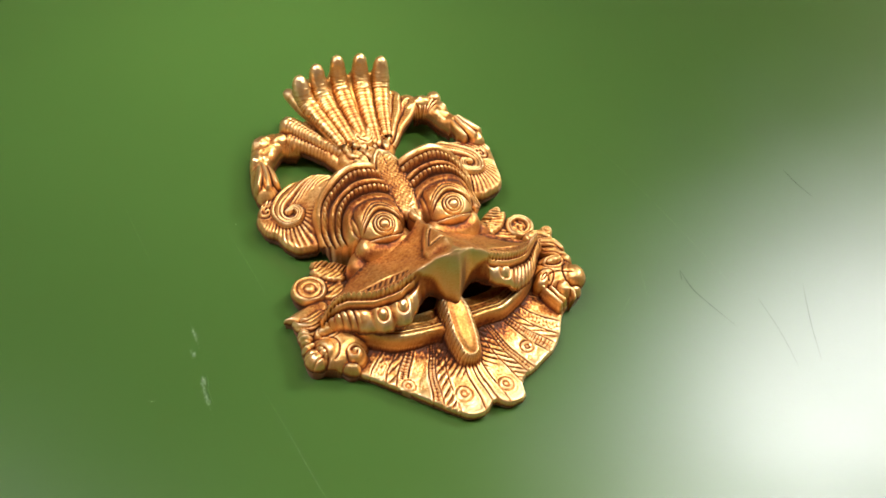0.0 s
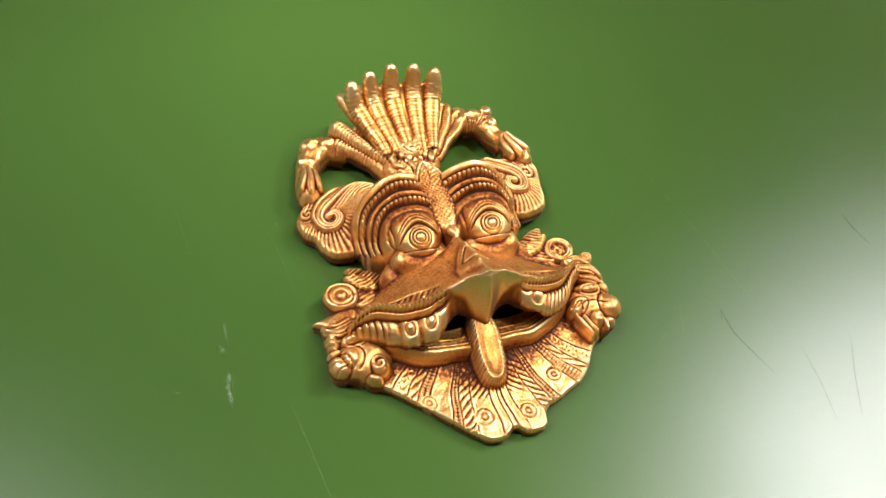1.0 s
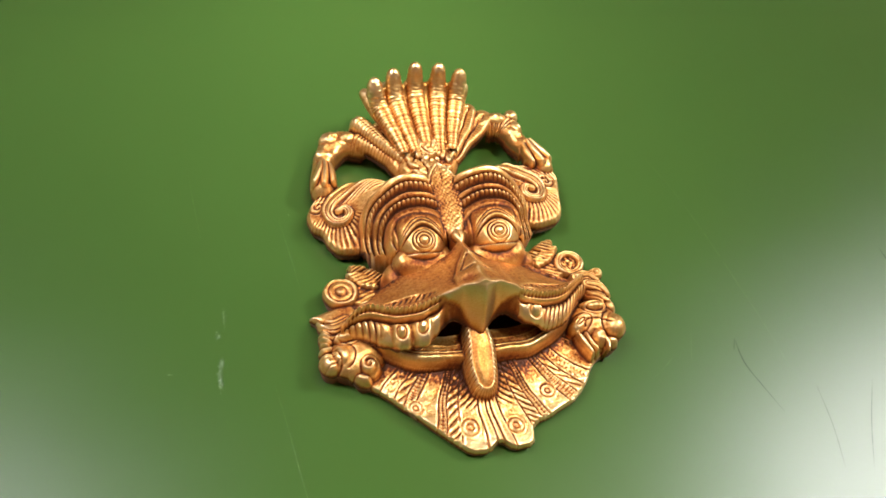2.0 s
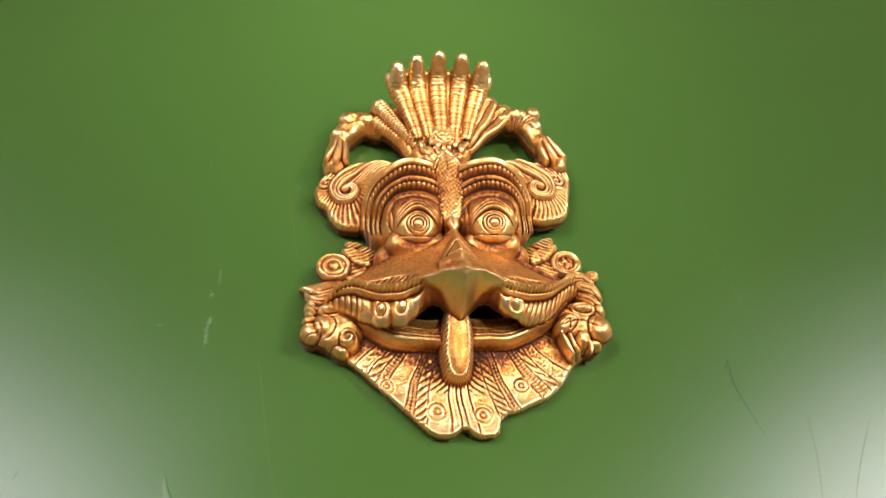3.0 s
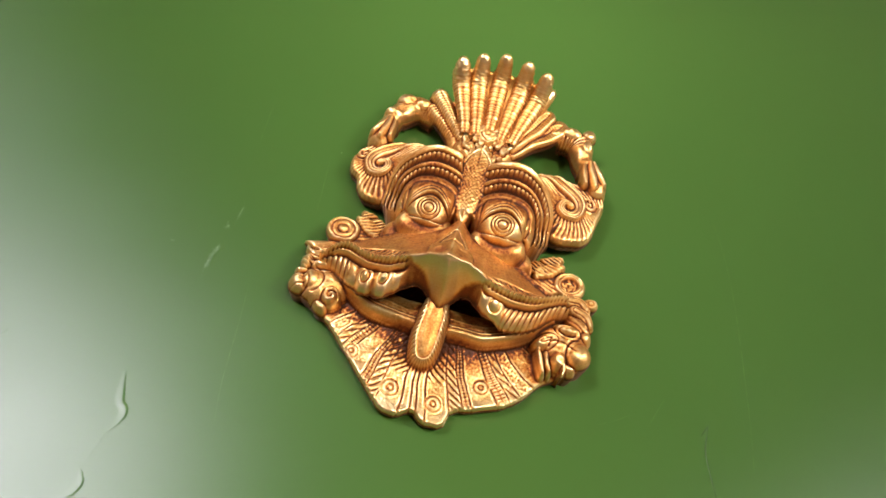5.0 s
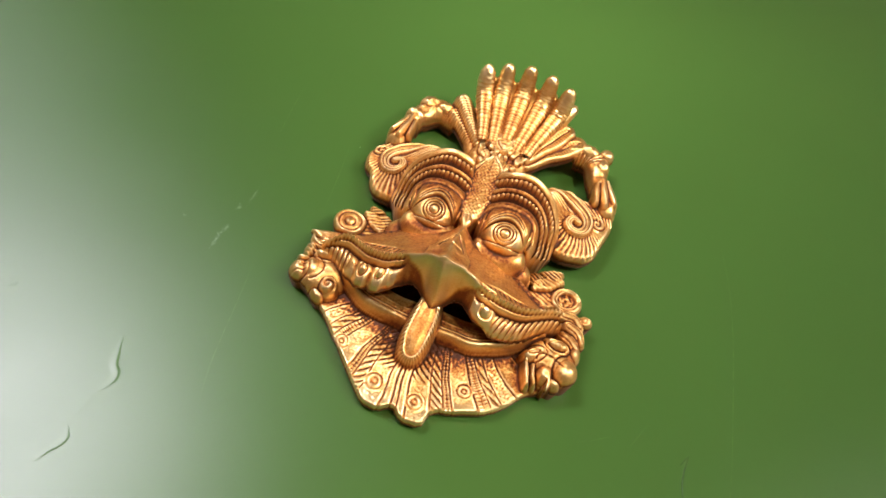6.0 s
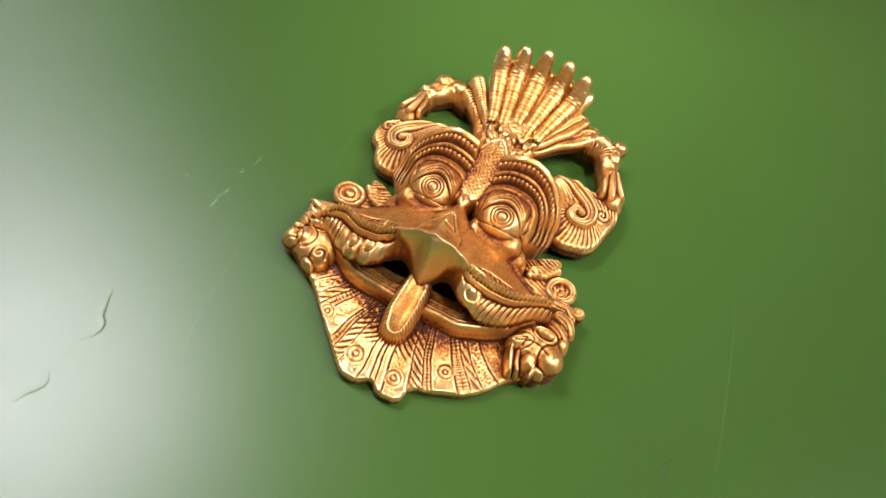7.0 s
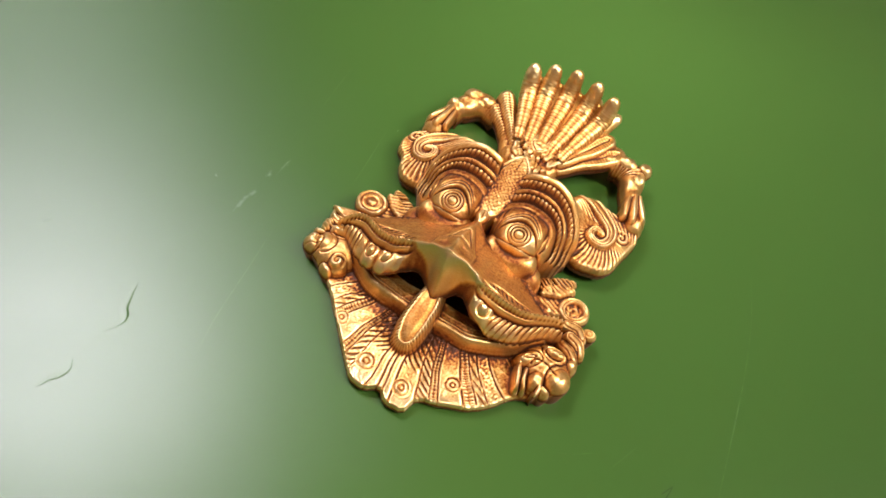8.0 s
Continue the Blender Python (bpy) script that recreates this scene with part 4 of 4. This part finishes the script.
front = front - 1.6 * beyond * ramp01(u, 0.1, 0.3) + 0.35 * pebble(3.4, 51) * beyond
# lips: rope, roll and tooth row
fall = np.interp(u, [0, 0.04, 0.08, 0.12, 0.15, 0.19, 0.23, 0.28, 0.32, 0.35, 0.41, 0.50, 0.62, 0.74, 0.86, 0.94, 1.0, 1.05], [0, 0.3, 0, -1.4, -2.3, -1.8, -2.2, -3.3, -5.0, -4.4, -3.4, -3.1, -3.4, -4.0, -4.8, -5.6, -7.2, -9])
lip = crown + fall
rope = 1.5 * (bead(gx + 0.35 * (line - gy), 1.15) - 0.6) * np.exp(-((line - gy - 0.25) / 0.75) ** 2) * ramp01(ax, 10.5, 12)
big = np.where(gx < 0, np.exp(-((gx + 15.6) / 2.3) ** 4) + 0.95 * np.exp(-((gx + 20.8) / 2.1) ** 4) + 0.5 * np.exp(-((gx + 24.8) / 1.4) ** 4), np.exp(-((gx - 15.2) / 2.3) ** 4))
stripe = bead(gx + np.where(gx < 0, 0, 0.35) * (line - gy), np.where(gx < 0, 1.6, 1.55)) * np.where(gx < 0, ramp01(ax, 26, 27), ramp01(ax, 17.6, 18.6))
row = ramp01(u, 0.33, 0.42)
lip = lip + row * (2.1 * big + 1.1 * stripe - 0.9)
for cx, cy, ra, rb in ((-15.6, -27.8, 1.3, 1.7), (-20.8, -27.0, 1.2, 1.6), (15.2, -28.0, 1.5, 1.5)):
    e = np.hypot((gx - cx) / ra, (gy - cy) / rb)
    lip = lip - 0.9 * np.exp(-((e - 1) / 0.24) ** 2) * row + 0.35 * ramp01(-e, -0.9, -0.3) * row
side_mix = np.where(gx < 0, ramp01(-gx, 9.2, 11.0), ramp01(gx, 10.0, 11.8))
h = np.where(gy > line, cheek, (1 - side_mix) * front + side_mix * lip) + rope
h = h + 0.35 * np.exp(-((line - gy - 0.3) / 0.6) ** 2) * ramp01(-ax, -11, -9.5)
lay("muzzle", d, h)
for name, pick in (("tooth_band_left", gx < 0), ("tooth_band_right", gx > 0)):
    PART_NAMES.append(name)
    owner = np.where((owner == 0) & pick & (u > 0.33) & (side_mix > 0.5) & (gy < line), len(PART_NAMES) - 1, owner)
d = outline([(0.3, -4.0), (-1.9, -0.6), (-1.4, 1.9), (0.4, 3.0), (2.2, 1.9), (2.5, -0.6)])
lay("brow_bead", d, 20.0 + 2.4 * edge(d, 1.3) - 0.3 * np.exp(-((gx - 0.4) / 0.3) ** 2))
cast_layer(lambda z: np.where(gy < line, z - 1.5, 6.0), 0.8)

# ---- crest: five ribbed plumes that curl up in front of a webbed fan ----
def tube(path, radii, ribs, around=36):
    """A swept tube with a rounded tip; path in millimetres."""
    p = smooth_line(path, 16)
    r = np.interp(np.linspace(0, 1, len(p)), np.linspace(0, 1, len(radii)), radii)
    run = np.concatenate([[0], np.cumsum(np.linalg.norm(np.diff(p, axis=0), axis=1))])
    verts, coat, faces = [], [], []
    for i in range(len(p)):
        t = p[min(i + 1, len(p) - 1)] - p[max(i - 1, 0)]
        t = t / np.linalg.norm(t)
        a = np.cross(t, (1, 0, 0.0))
        a /= np.linalg.norm(a)
        b = np.cross(t, a)
        cap = math.sqrt(max(0.02, 1 - max(0, 1 - (run[-1] - run[i]) / (r[i] * 1.3)) ** 2))
        u = run[i] / run[-1]
        wobble = 0.35 * math.sin(run[i] * 0.9 + p[0][0]) + 0.2 * math.sin(run[i] * 2.3 + 2 * p[0][0])
        rib = ribs * math.cos(2 * math.pi * (run[i] + wobble) / 1.25) * (1 - 0.75 * max(0, min(1, (u - 0.6) / 0.25)))
        for j in range(around):
            f = 2 * math.pi * j / around
            rr = r[i] * cap + 0.07 * math.sin(3 * f + run[i] * 1.7) * math.sin(run[i] * 1.1 + f) + 0.05 * math.sin(5 * f - run[i] * 2.9 + p[0][0]) + rib * (0.6 + 0.4 * abs(math.cos(f))) - 0.60 * math.exp(-((f - math.pi * 1.5) / 0.24) ** 2) * (1 - max(0, min(1, (u - 0.55) / 0.15)))
            verts.append(p[i] + rr * (math.cos(f) * b + math.sin(f) * a))
            # darker on both flanks, between ribs, in the groove and low down; paler tip
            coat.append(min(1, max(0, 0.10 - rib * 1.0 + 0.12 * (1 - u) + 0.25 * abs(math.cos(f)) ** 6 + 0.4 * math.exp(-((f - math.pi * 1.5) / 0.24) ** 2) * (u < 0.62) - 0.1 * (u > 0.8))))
    for i in range(len(p) - 1):
        for j in range(around):
            k = (j + 1) % around
            faces.append((i * around + j, i * around + k, (i + 1) * around + k, (i + 1) * around + j))
    faces.append(tuple(range((len(p) - 1) * around, len(p) * around)))
    return np.array(verts) / 1000, faces, coat


FAN = []
for bx, tx, ty, tz in ((-6.5, -13.6, 65.6, 26.5), (-2.8, -7.0, 67.2, 28.5), (1.2, 0.6, 68.0, 30.0), (5.2, 8.6, 67.6, 29.5), (9.2, 15.8, 66.2, 28.0)):
    mid = lambda u: bx + (tx - bx) * u
    path = [(mid(0), 42, 13.5), (mid(0.25), 49, 14.6), (mid(0.55), 56, 15.8), (mid(0.80), 61.5, 17.6), (mid(0.94), ty - 1.6, 21.8), (tx, ty, tz)]
    FAN.append(path)
    verts, faces, coat = tube(path, [1.5, 2.0, 2.5, 2.95, 3.05, 2.85, 2.0], 0.19)
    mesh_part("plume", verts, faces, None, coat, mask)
for bx, tx, ty, tz in ((-8, -16.0, 74.0, 14.5), (-4, -8.2, 74.0, 17.5), (1, 1.0, 74.0, 18.5), (6, 10.6, 73.5, 18.5), (10, 19.6, 70.5, 18.5)):
    verts, faces, coat = tube([(bx, 54, 12.0), (bx + (tx - bx) * 0.5, 62, 13.5), (tx, ty, tz)], [2.0, 2.4, 2.6, 1.9], 0.08, 20)
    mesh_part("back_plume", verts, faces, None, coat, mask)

# the web between the plumes, a thin curved sheet with a scalloped upper edge
lines = np.array([smooth_line(p, 6) for p in FAN])
cols = []
for j in np.linspace(-0.45, 4.45, 80):
    i = int(min(3, max(0, math.floor(j))))
    row = lines[i] + (lines[i + 1] - lines[i]) * (j - i)
    stop = 0.86 + 0.05 * math.cos(2 * math.pi * j) - 0.10 * max(0, abs(j - 2) - 2) / 0.45
    n = len(row)
    at_u = np.linspace(0, stop * (n - 1), 24)
    cols.append(np.stack([np.interp(at_u, np.arange(n), row[:, c]) for c in range(3)], 1))
front_s = np.array(cols)
tang = np.gradient(front_s, axis=1)
across = np.gradient(front_s, axis=0)
nrm = np.cross(across, tang)
nrm /= np.linalg.norm(nrm, axis=2, keepdims=True)
sheet_f, sheet_b = front_s - nrm * 0.3, front_s - nrm * 3.0
m_, n_ = sheet_f.shape[:2]
verts = np.vstack([sheet_f.reshape(-1, 3), sheet_b.reshape(-1, 3)]) / 1000
ii = np.arange(m_ * n_).reshape(m_, n_)
faces = []
for i in range(m_ - 1):
    for j in range(n_ - 1):
        a, b, c, e = int(ii[i, j]), int(ii[i + 1, j]), int(ii[i + 1, j + 1]), int(ii[i, j + 1])
        faces += [(a, b, c, e), (a + m_ * n_, e + m_ * n_, c + m_ * n_, b + m_ * n_)]
ring = [int(v) for v in (*ii[:, 0], *ii[-1, 1:], *ii[-2::-1, -1], *ii[0, -2:0:-1])]
for a, b in zip(ring, ring[1:] + ring[:1]):
    faces.append((b, a, a + m_ * n_, b + m_ * n_))
mesh_part("crest_web", verts, faces, None, np.full(len(verts), 0.30), mask)
